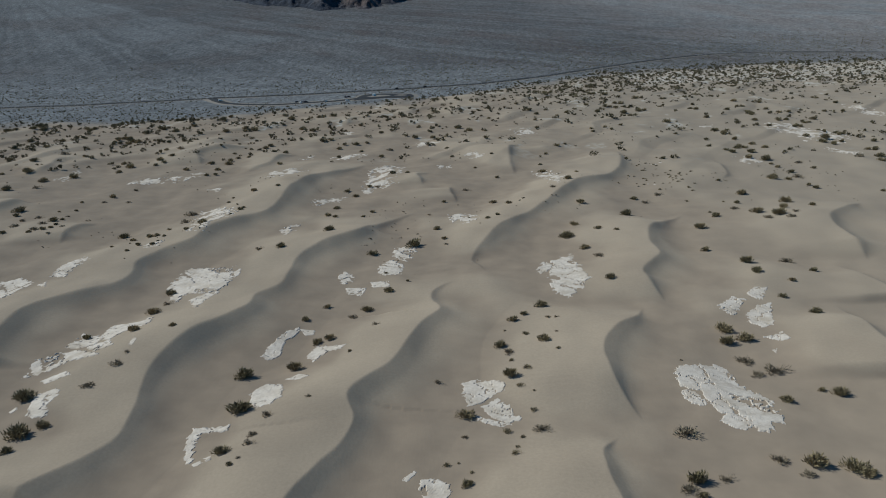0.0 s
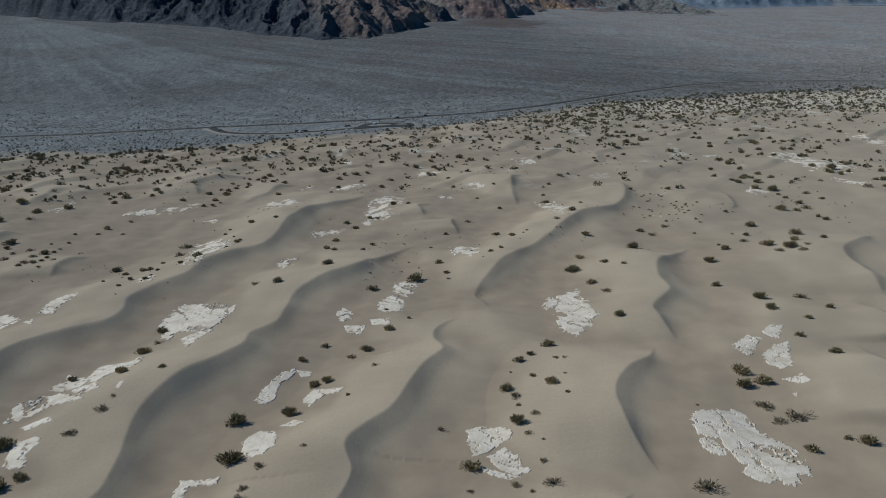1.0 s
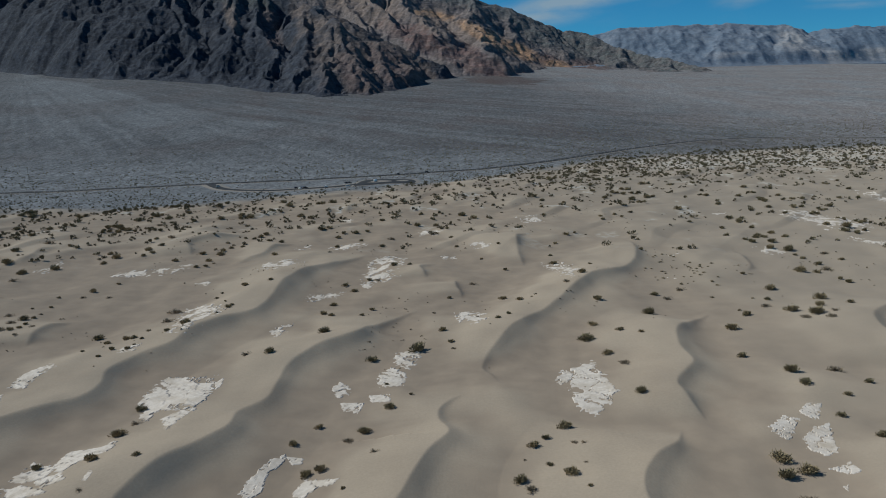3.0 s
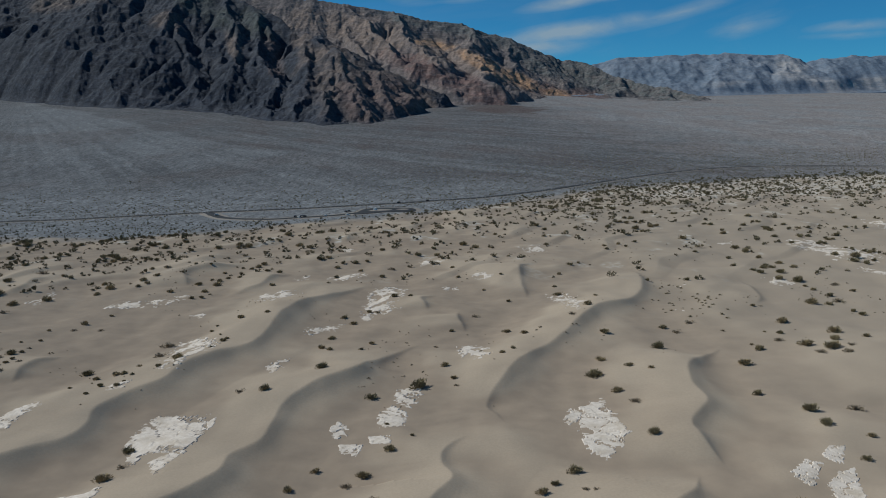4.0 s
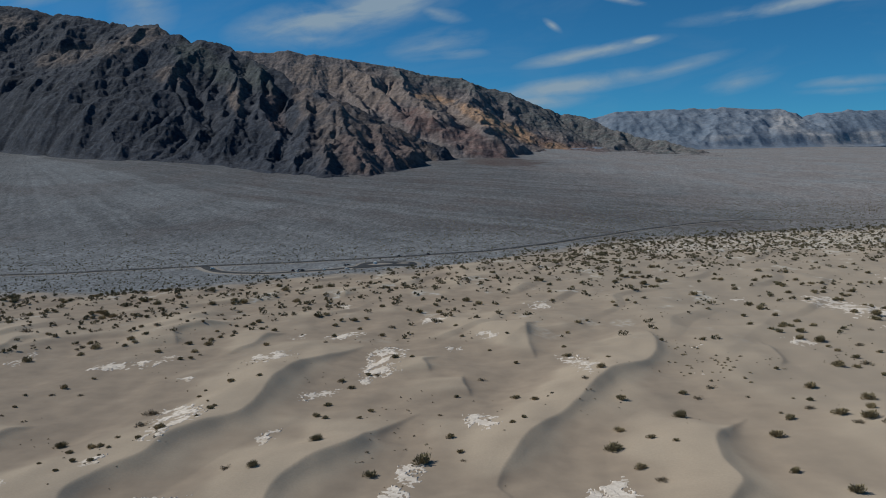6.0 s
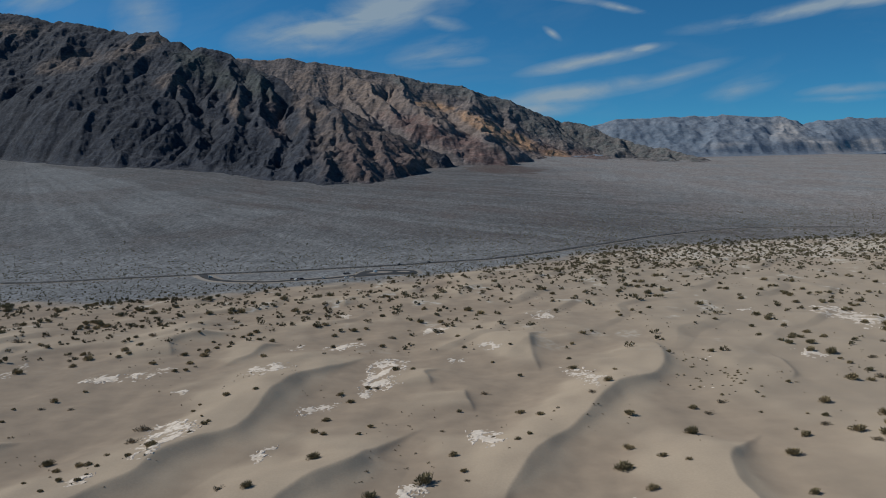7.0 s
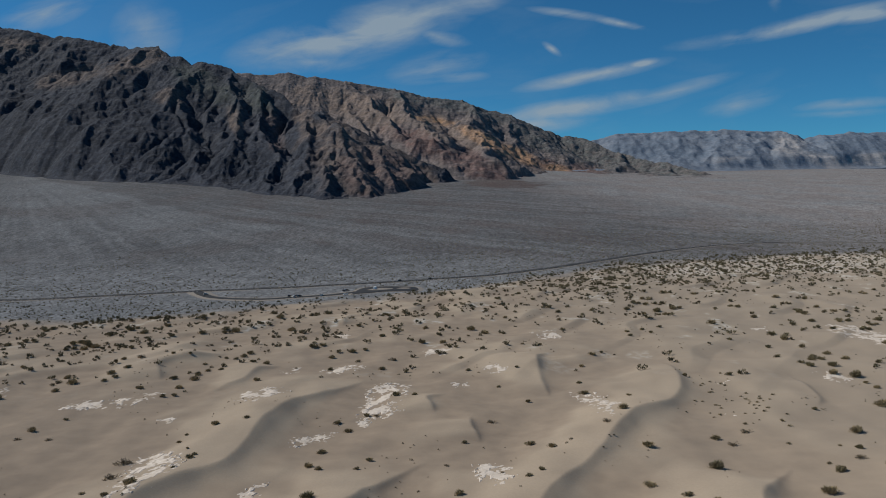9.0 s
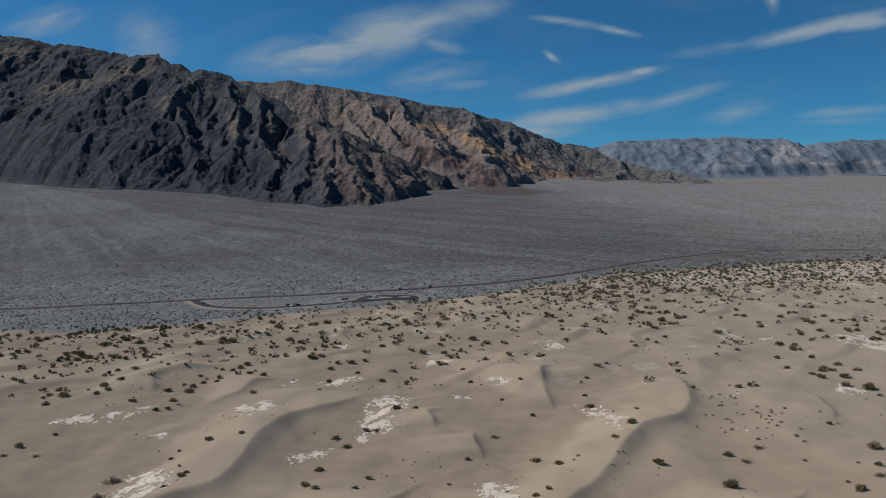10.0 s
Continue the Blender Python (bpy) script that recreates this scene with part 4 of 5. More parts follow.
def playa_patch(*outlines):
    """A patch of old lake bed: pale clay slabs with broken edges and sand-filled gaps."""
    patch_count[0] += 1
    c = np.mean([p for o in outlines for p in o], axis=0)
    root = new("clay_patch")
    root.location = (c[0], c[1], float(land(c[:1], c[1:])[0]))
    tagged(root, "broken slabs of pale cracked clay lying in sand", "clay patch", "clay patches between the dunes")
    for n, o in enumerate(outlines):
        p = np.array(o)
        step = max(0.34, p[:, 1].mean() / 560)
        lo, hi = p.min(0) - 2.5, p.max(0) + 2.5
        gx, gy = np.arange(lo[0], hi[0], step), np.arange(lo[1], hi[1], step * 1.3)
        x, y = np.meshgrid(gx, gy)
        size = np.sqrt(np.ptp(p[:, 0]) * np.ptp(p[:, 1]))
        d = inside_distance(x, y, o)
        far = smooth(260, 420, p[:, 1].mean())
        broken = min(2.0, 0.05 * size) * (1 + 2.5 * far)
        d = d + broken * (fbm(x / (0.05 * size + 0.9), y / (0.06 * size + 1.0), 4, 200 + patch_count[0] * 3 + n, 0.6) + 0.05)
        # angular plates, some sunken under sand, each a step above or below the next
        wx, wy = x + 0.9 * fbm(x / 3, y / 3, 3, 350 + n), y + 0.9 * fbm(x / 3, y / 3, 3, 360 + n)
        gap = np.clip(0.24 * size, 2.2, 5.5)
        qx, qy = (0.8 * wx + 0.6 * wy) / gap, (0.8 * wy - 0.6 * wx) / (1.9 * gap)
        ix, iy = np.floor(qx).astype(int), np.floor(qy).astype(int)
        first, second, which = np.full(x.shape, 9.0), np.full(x.shape, 9.0), np.zeros(x.shape, int)
        for i in (-1, 0, 1):
            for j in (-1, 0, 1):
                key = PERM[(PERM[(ix + i + 11 * patch_count[0]) % 512] + iy + j + n) % 512]
                away = np.hypot(qx - ix - i - (key % 23) / 23, qy - iy - j - (key // 23) / 23)
                closer = away < first
                second = np.where(closer, first, np.minimum(second, away))
                which = np.where(closer, key, which)
                first = np.where(closer, away, first)
        luck = (which * 73 % 101) / 101
        seam = (second - first) * gap * 0.5
        d = np.minimum(d, np.where(luck < 0.38, seam - 0.05, 3.0))
        d = np.where((luck > 0.96) & (d < 0.22 * size), np.minimum(d, 1.6 * fbm(x / 1.5, y / 1.8, 3, 370 + n) - 0.1), d)
        # farther patches are mostly drifted over: only streaks of clay show
        veil = 5.0 * (fbm(x / 6, y / 11, 4, 340 + patch_count[0], 0.6) + 0.16)
        d = d + far * (np.minimum(d, veil) - d)
        tilt = (luck - 0.5) * 0.05 * (qx - np.floor(qx)) * gap
        z = land(x, y) - 0.22 + 0.29 * smooth(-0.15, 0.15, d) + (0.15 * luck + tilt) * smooth(0.0, 0.35, d) + 0.012 * fbm(x / 1.6, y / 1.8, 2, 330)
        f = sheet_faces(len(gy), len(gx))
        f = f[(d.ravel()[f] > -0.35).any(1)]
        if len(f) < 4:
            continue
        keep = np.unique(f)
        index = np.full(x.size, -1)
        index[keep] = np.arange(len(keep))
        v = np.column_stack([x.ravel() - root.location.x, y.ravel() - root.location.y, z.ravel() - root.location.z])[keep]
        part("clay_slab", mesh("clay_slab", v, index[f], CLAY, False), root)


playa_patch([(64.0, 195.2), (67.2, 201.6), (72.7, 203.5), (74.1, 200.0), (72.7, 193.4), (69.1, 187.4), (66.8, 187.5), (64.3, 189.1)],
            [(73.6, 203.7), (80.4, 204.2), (82.3, 198.0), (80.9, 192.1), (83.7, 187.1), (86.2, 183.9), (85.1, 177.1), (85.7, 172.5), (83.8, 169.7), (81.2, 170.2), (79.9, 166.0), (76.4, 167.0), (75.8, 172.7), (74.2, 174.1), (74.1, 180.0), (73.0, 187.5), (73.6, 196.1)],
            [(63.9, 187.7), (66.8, 187.5), (68.2, 184.4), (69.2, 180.8), (67.1, 178.8), (64.7, 180.5), (63.4, 183.5)],
            [(73.5, 199.9), (73.5, 187.6), (74.3, 179.7), (73.5, 174.2), (70.2, 175.1), (69.2, 180.8), (68.8, 187.4)],
            [(69.1, 171.8), (71.8, 175.6), (76.3, 174.1), (77.1, 168.6), (73.8, 167.2), (70.3, 169.2)])
playa_patch([(94.1, 246.8), (101.8, 254.5), (105.6, 251.5), (101.2, 244.9), (96.8, 238.0), (94.4, 242.0)],
            [(107.5, 256.4), (112.8, 262.4), (117.5, 262.3), (111.8, 251.1), (109.5, 251.2)],
            [(101.5, 240.4), (107.8, 246.9), (113.4, 248.7), (106.4, 229.6), (102.5, 228.7), (99.9, 233.7)],
            [(99.9, 222.2), (103.9, 223.3), (107.2, 224.8), (107.2, 218.0), (103.6, 218.3)],
            [(99.0, 213.3), (101.7, 214.6), (99.4, 210.5)])
playa_patch([(36.9, 291.0), (41.3, 304.4), (45.2, 299.0), (42.0, 289.0), (37.8, 285.9)],
            [(45.4, 303.6), (54.0, 310.3), (54.5, 292.7), (55.2, 275.8), (50.7, 265.2), (44.3, 256.9), (40.9, 261.4), (40.6, 281.9), (42.9, 290.5)])
playa_patch([(4.6, 193.7), (8.3, 195.9), (16.0, 193.2), (16.5, 189.0), (12.3, 184.4), (9.2, 181.8), (5.8, 180.2), (4.9, 186.7)],
            [(9.1, 180.3), (13.8, 184.0), (17.1, 179.0), (17.5, 174.9), (20.1, 172.8), (15.7, 170.9), (11.7, 174.2)],
            [(7.4, 176.0), (13.0, 172.6), (17.7, 169.9), (12.8, 169.4), (8.0, 173.0)])
playa_patch([(-5.7, 148.1), (-2.6, 149.0), (0.5, 146.6), (1.1, 142.4), (-1.4, 140.0), (-5.0, 141.3), (-6.3, 145.1)],
            [(-10.4, 148.2), (-7.1, 151.9), (-6.4, 151.3), (-8.8, 147.3)])
playa_patch([(-41.6, 285.6), (-39.6, 292.5), (-34.8, 285.8), (-34.8, 279.5), (-38.7, 276.2)],
            [(-26.5, 299.5), (-21.1, 306.7), (-15.3, 297.8), (-16.6, 286.1), (-23.1, 283.4), (-26.0, 287.3)],
            [(-21.4, 310.7), (-20.8, 322.0), (-11.1, 329.5), (-11.8, 313.2), (-16.1, 301.4)],
            [(-28.1, 278.0), (-20.5, 277.9), (-20.1, 270.6), (-26.5, 271.5)],
            [(-37.3, 272.8), (-28.7, 272.1), (-29.9, 262.9), (-35.3, 265.2)])
playa_patch([(-56.0, 214.9), (-55.6, 219.2), (-52.4, 230.5), (-48.0, 236.4), (-47.2, 231.4), (-50.6, 225.3), (-50.1, 217.9), (-52.4, 212.3)],
            [(-47.9, 235.5), (-42.6, 234.9), (-42.1, 231.6), (-45.2, 230.5)],
            [(-42.6, 214.7), (-40.2, 222.0), (-30.5, 218.6), (-31.4, 215.9), (-35.8, 216.1), (-39.3, 210.5)])
playa_patch([(-52.2, 183.2), (-53.1, 190.0), (-50.4, 195.3), (-45.3, 193.9), (-43.3, 184.2), (-45.5, 180.2), (-49.1, 179.4)],
            [(-45.3, 197.8), (-41.8, 200.7), (-38.3, 197.5), (-40.8, 195.2)])
playa_patch([(-60.1, 154.7), (-64.1, 167.0), (-64.1, 173.8), (-54.6, 172.0), (-54.2, 169.4), (-61.0, 170.4), (-60.9, 164.5), (-58.3, 155.1)],
            [(-58.9, 153.8), (-54.6, 157.2), (-54.0, 154.7), (-57.5, 152.4)])
playa_patch([(-121.8, 201.6), (-123.3, 211.2), (-119.1, 216.8), (-112.5, 217.7), (-102.2, 210.4), (-112.2, 209.5), (-115.4, 205.4), (-119.3, 203.0)],
            [(-118.7, 221.3), (-117.7, 233.1), (-109.0, 228.1), (-108.3, 220.3), (-115.2, 219.6)],
            [(-111.0, 228.4), (-110.7, 238.8), (-102.1, 239.0), (-99.0, 243.5), (-96.6, 235.5), (-102.1, 228.2), (-105.5, 222.1)],
            [(-111.6, 219.6), (-104.7, 222.6), (-101.0, 215.9), (-106.4, 214.1)],
            [(-115.4, 198.7), (-108.8, 202.4), (-106.3, 198.8), (-112.3, 195.7)],
            [(-95.5, 213.2), (-95.4, 218.8), (-93.7, 217.7), (-93.5, 212.0)])
playa_patch([(-109.2, 178.8), (-112.6, 189.8), (-106.2, 191.7), (-104.7, 188.4), (-105.2, 183.0), (-102.6, 177.5), (-105.7, 176.3)],
            [(-115.6, 182.2), (-114.7, 184.9), (-113.6, 183.4), (-114.2, 181.0)])
playa_patch([(-104.0, 275.3), (-105.5, 293.1), (-103.0, 299.9), (-85.6, 297.4), (-82.2, 284.2), (-81.3, 271.2), (-82.7, 261.2), (-94.6, 266.0), (-96.0, 257.7), (-100.3, 265.3)],
            [(-90.9, 257.6), (-86.4, 263.4), (-81.6, 260.9), (-84.3, 254.1), (-85.0, 245.6)],
            [(-83.6, 290.5), (-81.3, 294.9), (-80.1, 287.5), (-81.0, 282.4)])
playa_patch([(-177.1, 283.0), (-174.5, 286.4), (-167.4, 290.0), (-158.8, 282.8), (-161.1, 273.8), (-158.0, 257.2), (-160.7, 255.0)],
            [(-155.6, 277.9), (-153.5, 282.5), (-148.9, 271.4)])
playa_patch([(-156.8, 289.1), (-156.9, 301.6), (-151.4, 310.6), (-146.9, 305.8), (-149.8, 296.3), (-148.5, 286.1)])
playa_patch([(-118.5, 356.2), (-124.7, 390.2), (-119.5, 393.1), (-105.1, 377.4), (-103.7, 362.5), (-108.6, 346.2), (-111.1, 336.8)],
            [(-118.0, 338.1), (-114.2, 342.7), (-113.0, 334.6)])
playa_patch([(-129.2, 315.6), (-130.2, 325.0), (-123.5, 330.9), (-122.5, 317.5)])
playa_patch([(-71.1, 401.9), (-68.9, 411.4), (-54.4, 424.4), (-56.6, 411.4), (-66.1, 402.7)])
playa_patch([(-46.8, 456.6), (-45.1, 498.4), (-38.2, 506.1), (-25.0, 505.5), (-28.7, 470.2), (-31.0, 449.9), (-37.0, 439.5), (-44.6, 442.9)])
playa_patch([(3.4, 379.0), (7.8, 381.0), (18.7, 369.0), (16.8, 357.4), (11.2, 351.7), (4.6, 359.2)])
playa_patch([(58.8, 483.6), (66.9, 477.3), (73.5, 435.4), (65.6, 421.4), (61.7, 451.1)])
playa_patch([(-193.5, 465.8), (-189.5, 473.0), (-172.5, 480.3), (-159.6, 490.9), (-151.2, 491.1), (-158.4, 469.8), (-181.2, 464.5)])
playa_patch([(-77.0, 346.7), (-75.2, 355.1), (-69.4, 360.6), (-68.7, 349.0), (-73.3, 338.9)])
playa_patch([(283.1, 669.4), (305.4, 673.2), (303.7, 627.1), (320.9, 606.5), (299.2, 567.6), (277.3, 570.3), (276.2, 611.4), (269.0, 627.2)])
playa_patch([(-20.8, 588.4), (-15.9, 601.6), (-1.3, 589.8), (-6.8, 577.2), (-17.5, 576.5)])
playa_patch([(16.1, 535.2), (21.4, 539.0), (29.8, 532.3), (26.5, 522.2), (18.8, 522.7)])
playa_patch([(-111.4, 479.7), (-99.2, 491.2), (-86.2, 483.2), (-95.5, 454.7)])
playa_patch([(-2.5, 505.9), (6.9, 508.4), (7.6, 501.2), (-1.4, 498.0)])
playa_patch([(-136.9, 441.1), (-129.4, 443.1), (-129.2, 434.7)])
playa_patch([(57.8, 649.5), (72.2, 659.4), (77.8, 633.7), (64.3, 628.2)])
playa_patch([(405.5, 785.0), (418.0, 727.1), (402.7, 688.7), (394.4, 730.5)])
playa_patch([(199.1, 517.6), (212.5, 522.5), (212.2, 502.1), (199.3, 497.5)])
playa_patch([(-100.2, 538.8), (-89.8, 549.1), (-89.3, 540.1), (-96.4, 528.3)])
playa_patch([(275.9, 545.5), (287.6, 525.5), (277.6, 510.0), (271.1, 531.4)])
playa_patch([(-244.7, 481.4), (-241.7, 498.6), (-242.8, 509.4), (-236.3, 493.0), (-236.5, 475.4)])
playa_patch([(-76.7, 541.1), (-58.3, 558.3), (-52.8, 543.4), (-71.1, 528.8)])
playa_patch([(-87.4, 659.8), (-75.2, 659.2), (-75.3, 638.4)])
playa_patch([(219.7, 659.5), (237.1, 672.1), (229.2, 654.6)],
            [(134.5, 490.9), (145.5, 497.9), (138.1, 490.8)],
            [(119.4, 439.2), (124.6, 434.3), (119.5, 433.2)])
playa_patch([(-46.7, 437.6), (-42.2, 443.0), (-39.6, 430.5), (-44.0, 426.3)])


# ---------------------------------------------------------------- shrubs
def leaf_cloud(rng, lobes, count, size, flat, lean, sides=4):
    """Small leaf diamonds gathered in uneven lobes; returns vertices and faces."""
    which = rng.randint(0, len(lobes), count)
    c, r = np.array([l[:3] for l in lobes])[which], np.array([l[3] for l in lobes])[which]
    d = rng.normal(size=(count, 3))
    d /= np.linalg.norm(d, axis=1)[:, None]
    p = c + d * (r * rng.uniform(0.35, 1.12, count) ** 0.6)[:, None] * np.array([1, 1, flat])
    p[:, 2] = np.abs(p[:, 2]) + 0.01
    p[:, 0] += lean * p[:, 2]
    a = p * np.array([1.0, 1.0, 0.8]) + np.array([0, 0, 0.22]) + 0.16 * rng.normal(size=(count, 3))
    a /= np.linalg.norm(a, axis=1)[:, None]
    b = np.cross(a, rng.normal(size=(count, 3)))
    b /= np.linalg.norm(b, axis=1)[:, None]
    s = size * rng.uniform(0.6, 1.5, count)[:, None]
    ring = [p - a * s, p + b * s * 0.2, p + a * s, p - b * s * 0.2] if sides == 4 else [p - a * s * 0.7 - b * s * 0.45, p - a * s * 0.6 + b * s * 0.45, p + a * s]
    v = np.stack(ring, 1).reshape(-1, 3)
    return v, np.arange(sides * count).reshape(-1, sides)


def stem_mesh(rng, tips):
    """Thin bent stems from the root to the tips."""
    v, f = [], []
    for tip in tips:
        bend = np.array([tip[0] * 0.35, tip[1] * 0.35, tip[2] * 0.65])
        base = np.array([rng.uniform(-0.05, 0.05), rng.uniform(-0.05, 0.05), -0.05])
        path = [(base, 0.016), (bend, 0.011), (np.array(tip), 0.004)]
        k = len(v)
        for p, r in path:
            for n in range(3):
                v.append((p[0] + r * math.cos(2.1 * n), p[1] + r * math.sin(2.1 * n), p[2]))
        for s in range(2):
            for n in range(3):
                f.append((k + 3 * s + n, k + 3 * s + (n + 1) % 3, k + 3 * s + 3 + (n + 1) % 3, k + 3 * s + 3 + n))
    return mesh("branchwork", v, f, WOOD)


def build_shrub(kind, seed):
    """A desert shrub one metre wide, scaled where it is planted."""
    rng = np.random.RandomState(seed)
    name, label, leaf, lobes_n, count, size, spread, high, flat = kind
    lobes = []
    for n in range(lobes_n):
        a, q = rng.uniform(0, 6.28), rng.uniform(0.05, spread)
        lobes.append((q * math.cos(a) * 1.1, q * math.sin(a) * 0.85, rng.uniform(0.3, 1.0) * high, rng.uniform(0.13, 0.27)))
    root = new(name)
    tagged(root, label, "shrub", "desert shrubs")
    v, f = leaf_cloud(rng, lobes, count, size, flat, 0.12)
    part("foliage", mesh("foliage", v, f, leaf, False), root)
    tips = [(l[0] + rng.uniform(-0.1, 0.1), l[1] + rng.uniform(-0.1, 0.1), l[2] + l[3] * rng.uniform(0.1, 0.8)) for l in lobes for _ in range(3)]
    part("branchwork", stem_mesh(rng, tips), root, "bare woody stems")
    return root


CREOSOTE = [build_shrub(("creosote_shrub", "dark olive creosote shrub rooted in dune sand", LEAF_GREEN, 11, 620, 0.075, 0.30, 0.22, 0.8), 10 + n) for n in range(6)]
DRY = [build_shrub(("dry_shrub", "sparse grey half-dead shrub rooted in dune sand", LEAF_GREY, 9, 260, 0.075, 0.36, 0.13, 0.6), 40 + n) for n in range(4)]
SALTBUSH = [build_shrub(("saltbush", "low pale olive saltbush mounds on dune sand", LEAF_PALE, 7, 300, 0.06, 0.3, 0.12, 0.7), 60 + n) for n in range(4)]
SHRUBS = {id(CREOSOTE): 0, id(DRY): 0, id(SALTBUSH): 0}
pick = np.random.RandomState(5)


def loosened(spots):
    """The widest bushes are three that have grown together."""
    out = []
    for x, y, wide in spots:
        if wide < 8.4:
            out.append((x, y, wide))
            continue
        turn = pick.uniform(0, 6.28)
        out += [(x + 0.33 * wide * math.cos(turn + k), y + 0.33 * wide * math.sin(turn + k), wide * pick.uniform(0.42, 0.62)) for k in (0, 2.2, 4.1)]
    return out


def plant(kind, spots):
    """Sets shrubs of one kind at (x, y, width)."""
    for x, y, wide in loosened(spots):
        n = SHRUBS[id(kind)]
        SHRUBS[id(kind)] += 1
        z = float(land(np.array([x]), np.array([y]))[0]) - 0.03
        m = pose(x, y, z, 0, 0, pick.uniform(-40, 40)) @ Matrix.Diagonal((wide * 1.08, wide * 1.08, wide * pick.uniform(0.9, 1.25), 1))
        if n < len(kind):
            kind[n].matrix_basis = m
        else:
            source = kind[n % len(kind)]
            copied = copy_thing(source, Matrix.Identity(4))
            copied.matrix_basis = m


plant(CREOSOTE, [(-114.3, 188.5, 6.5), (-106.5, 169.3, 7.5), (-101.7, 172.5, 3.8), (-104.4, 160.0, 3.6), (-114.6, 228.1, 4.1), (-98.7, 226.6, 4.5), (-100.3, 247.9, 5.4), (-85.5, 224.0, 2.8), (-101.3, 268.4, 4.5), (-58.1, 200.6, 6.3), (-43.8, 205.5, 6.0), (-53.5, 179.2, 7.4), (-52.3, 157.2, 4.5), (-48.7, 150.3, 1.9)])
plant(DRY, [(-98.0, 190.8, 4.3), (-94.4, 201.7, 4.6), (-98.1, 256.1, 2.9), (-93.6, 208.1, 2.0), (-45.3, 173.8, 3.4), (-46.8, 163.8, 2.9), (-46.3, 159.0, 2.8), (-47.1, 152.6, 1.3)])
plant(CREOSOTE, [(-47.1, 242.5, 3.2), (-40.5, 223.8, 4.2), (-36.2, 225.2, 4.2), (-41.2, 254.6, 3.2), (-26.7, 249.6, 4.6), (-20.4, 265.9, 4.6), (-30.0, 313.8, 4.5), (-28.7, 212.0, 1.6), (-13.5, 276.3, 1.8), (-12.7, 323.9, 8.0), (-51.5, 337.1, 5.7), (-22.7, 287.2, 2.1)])
plant(DRY, [(-30.9, 243.3, 3.6), (-35.7, 179.9, 2.0), (-22.2, 231.6, 2.4)])
plant(CREOSOTE, [(5.2, 174.7, 4.8), (4.2, 144.5, 3.3), (18.4, 193.9, 5.1), (19.4, 204.3, 1.8), (16.9, 215.2, 4.5), (30.1, 217.3, 4.9), (25.5, 223.2, 2.0), (33.0, 247.8, 5.4), (26.9, 240.1, 3.2), (22.7, 235.6, 3.8), (33.7, 209.1, 1.6)])
plant(DRY, [(23.5, 165.9, 4.6), (4.6, 165.1, 2.0), (19.0, 210.0, 4.1), (-2.0, 193.3, 2.6), (35.1, 222.2, 1.3), (34.3, 235.6, 2.4), (19.3, 227.8, 1.3), (36.9, 234.7, 1.6)])
plant(SALTBUSH, [(5.7, 149.3, 1.8), (-0.0, 153.3, 2.5), (22.3, 175.5, 2.6), (15.9, 155.6, 2.7), (15.3, 166.3, 3.3), (18.4, 163.3, 1.9), (22.8, 197.8, 3.7), (20.2, 188.1, 2.9), (2.8, 153.8, 1.2), (23.6, 184.3, 1.4), (16.6, 158.6, 1.8)])
plant(CREOSOTE, [(90.3, 182.9, 4.3), (89.3, 227.3, 5.7), (93.5, 221.0, 6.1), (87.7, 218.6, 5.5), (102.7, 188.5, 2.4), (106.4, 186.0, 4.8), (124.1, 239.6, 4.8), (119.1, 252.9, 3.2), (119.5, 278.0, 5.4), (121.4, 291.7, 6.3), (143.0, 280.9, 4.0), (129.5, 269.1, 3.0), (84.3, 153.8, 6.1), (93.0, 151.6, 6.2), (94.9, 149.8, 4.1), (55.5, 146.2, 5.6), (54.7, 140.8, 3.1), (62.1, 270.3, 4.4)])
plant(DRY, [(58.7, 165.5, 6.1), (88.6, 207.0, 5.8), (88.6, 197.7, 4.8), (95.0, 199.5, 6.2), (138.9, 295.4, 5.8), (77.0, 154.8, 4.7), (80.9, 149.2, 4.0), (62.1, 146.9, 3.2), (52.3, 142.8, 4.3), (64.3, 302.4, 4.4), (69.3, 205.8, 1.3)])
plant(CREOSOTE, [(55.0, 332.4, 7.6), (62.3, 353.3, 4.5), (60.1, 314.0, 5.0), (72.5, 391.4, 6.1), (71.2, 340.0, 3.9), (90.9, 368.9, 6.4), (103.4, 406.6, 4.7), (78.0, 332.2, 2.4), (134.2, 366.8, 4.9), (120.6, 346.1, 6.7), (111.2, 311.3, 4.2), (163.0, 408.8, 6.7), (152.4, 387.8, 3.5), (177.0, 385.7, 6.5), (168.7, 370.0, 5.6), (161.7, 356.8, 8.2), (154.4, 365.6, 6.9), (185.8, 375.3, 3.5), (196.2, 449.7, 7.4), (205.9, 448.5, 4.1), (210.7, 433.3, 3.3), (212.2, 426.2, 4.6), (215.6, 467.2, 5.0), (161.7, 441.6, 2.9), (214.2, 550.0, 10.5), (215.3, 529.6, 7.0), (207.9, 515.3, 6.9), (216.8, 508.9, 7.6), (231.5, 548.5, 5.7), (201.4, 529.4, 5.4)])
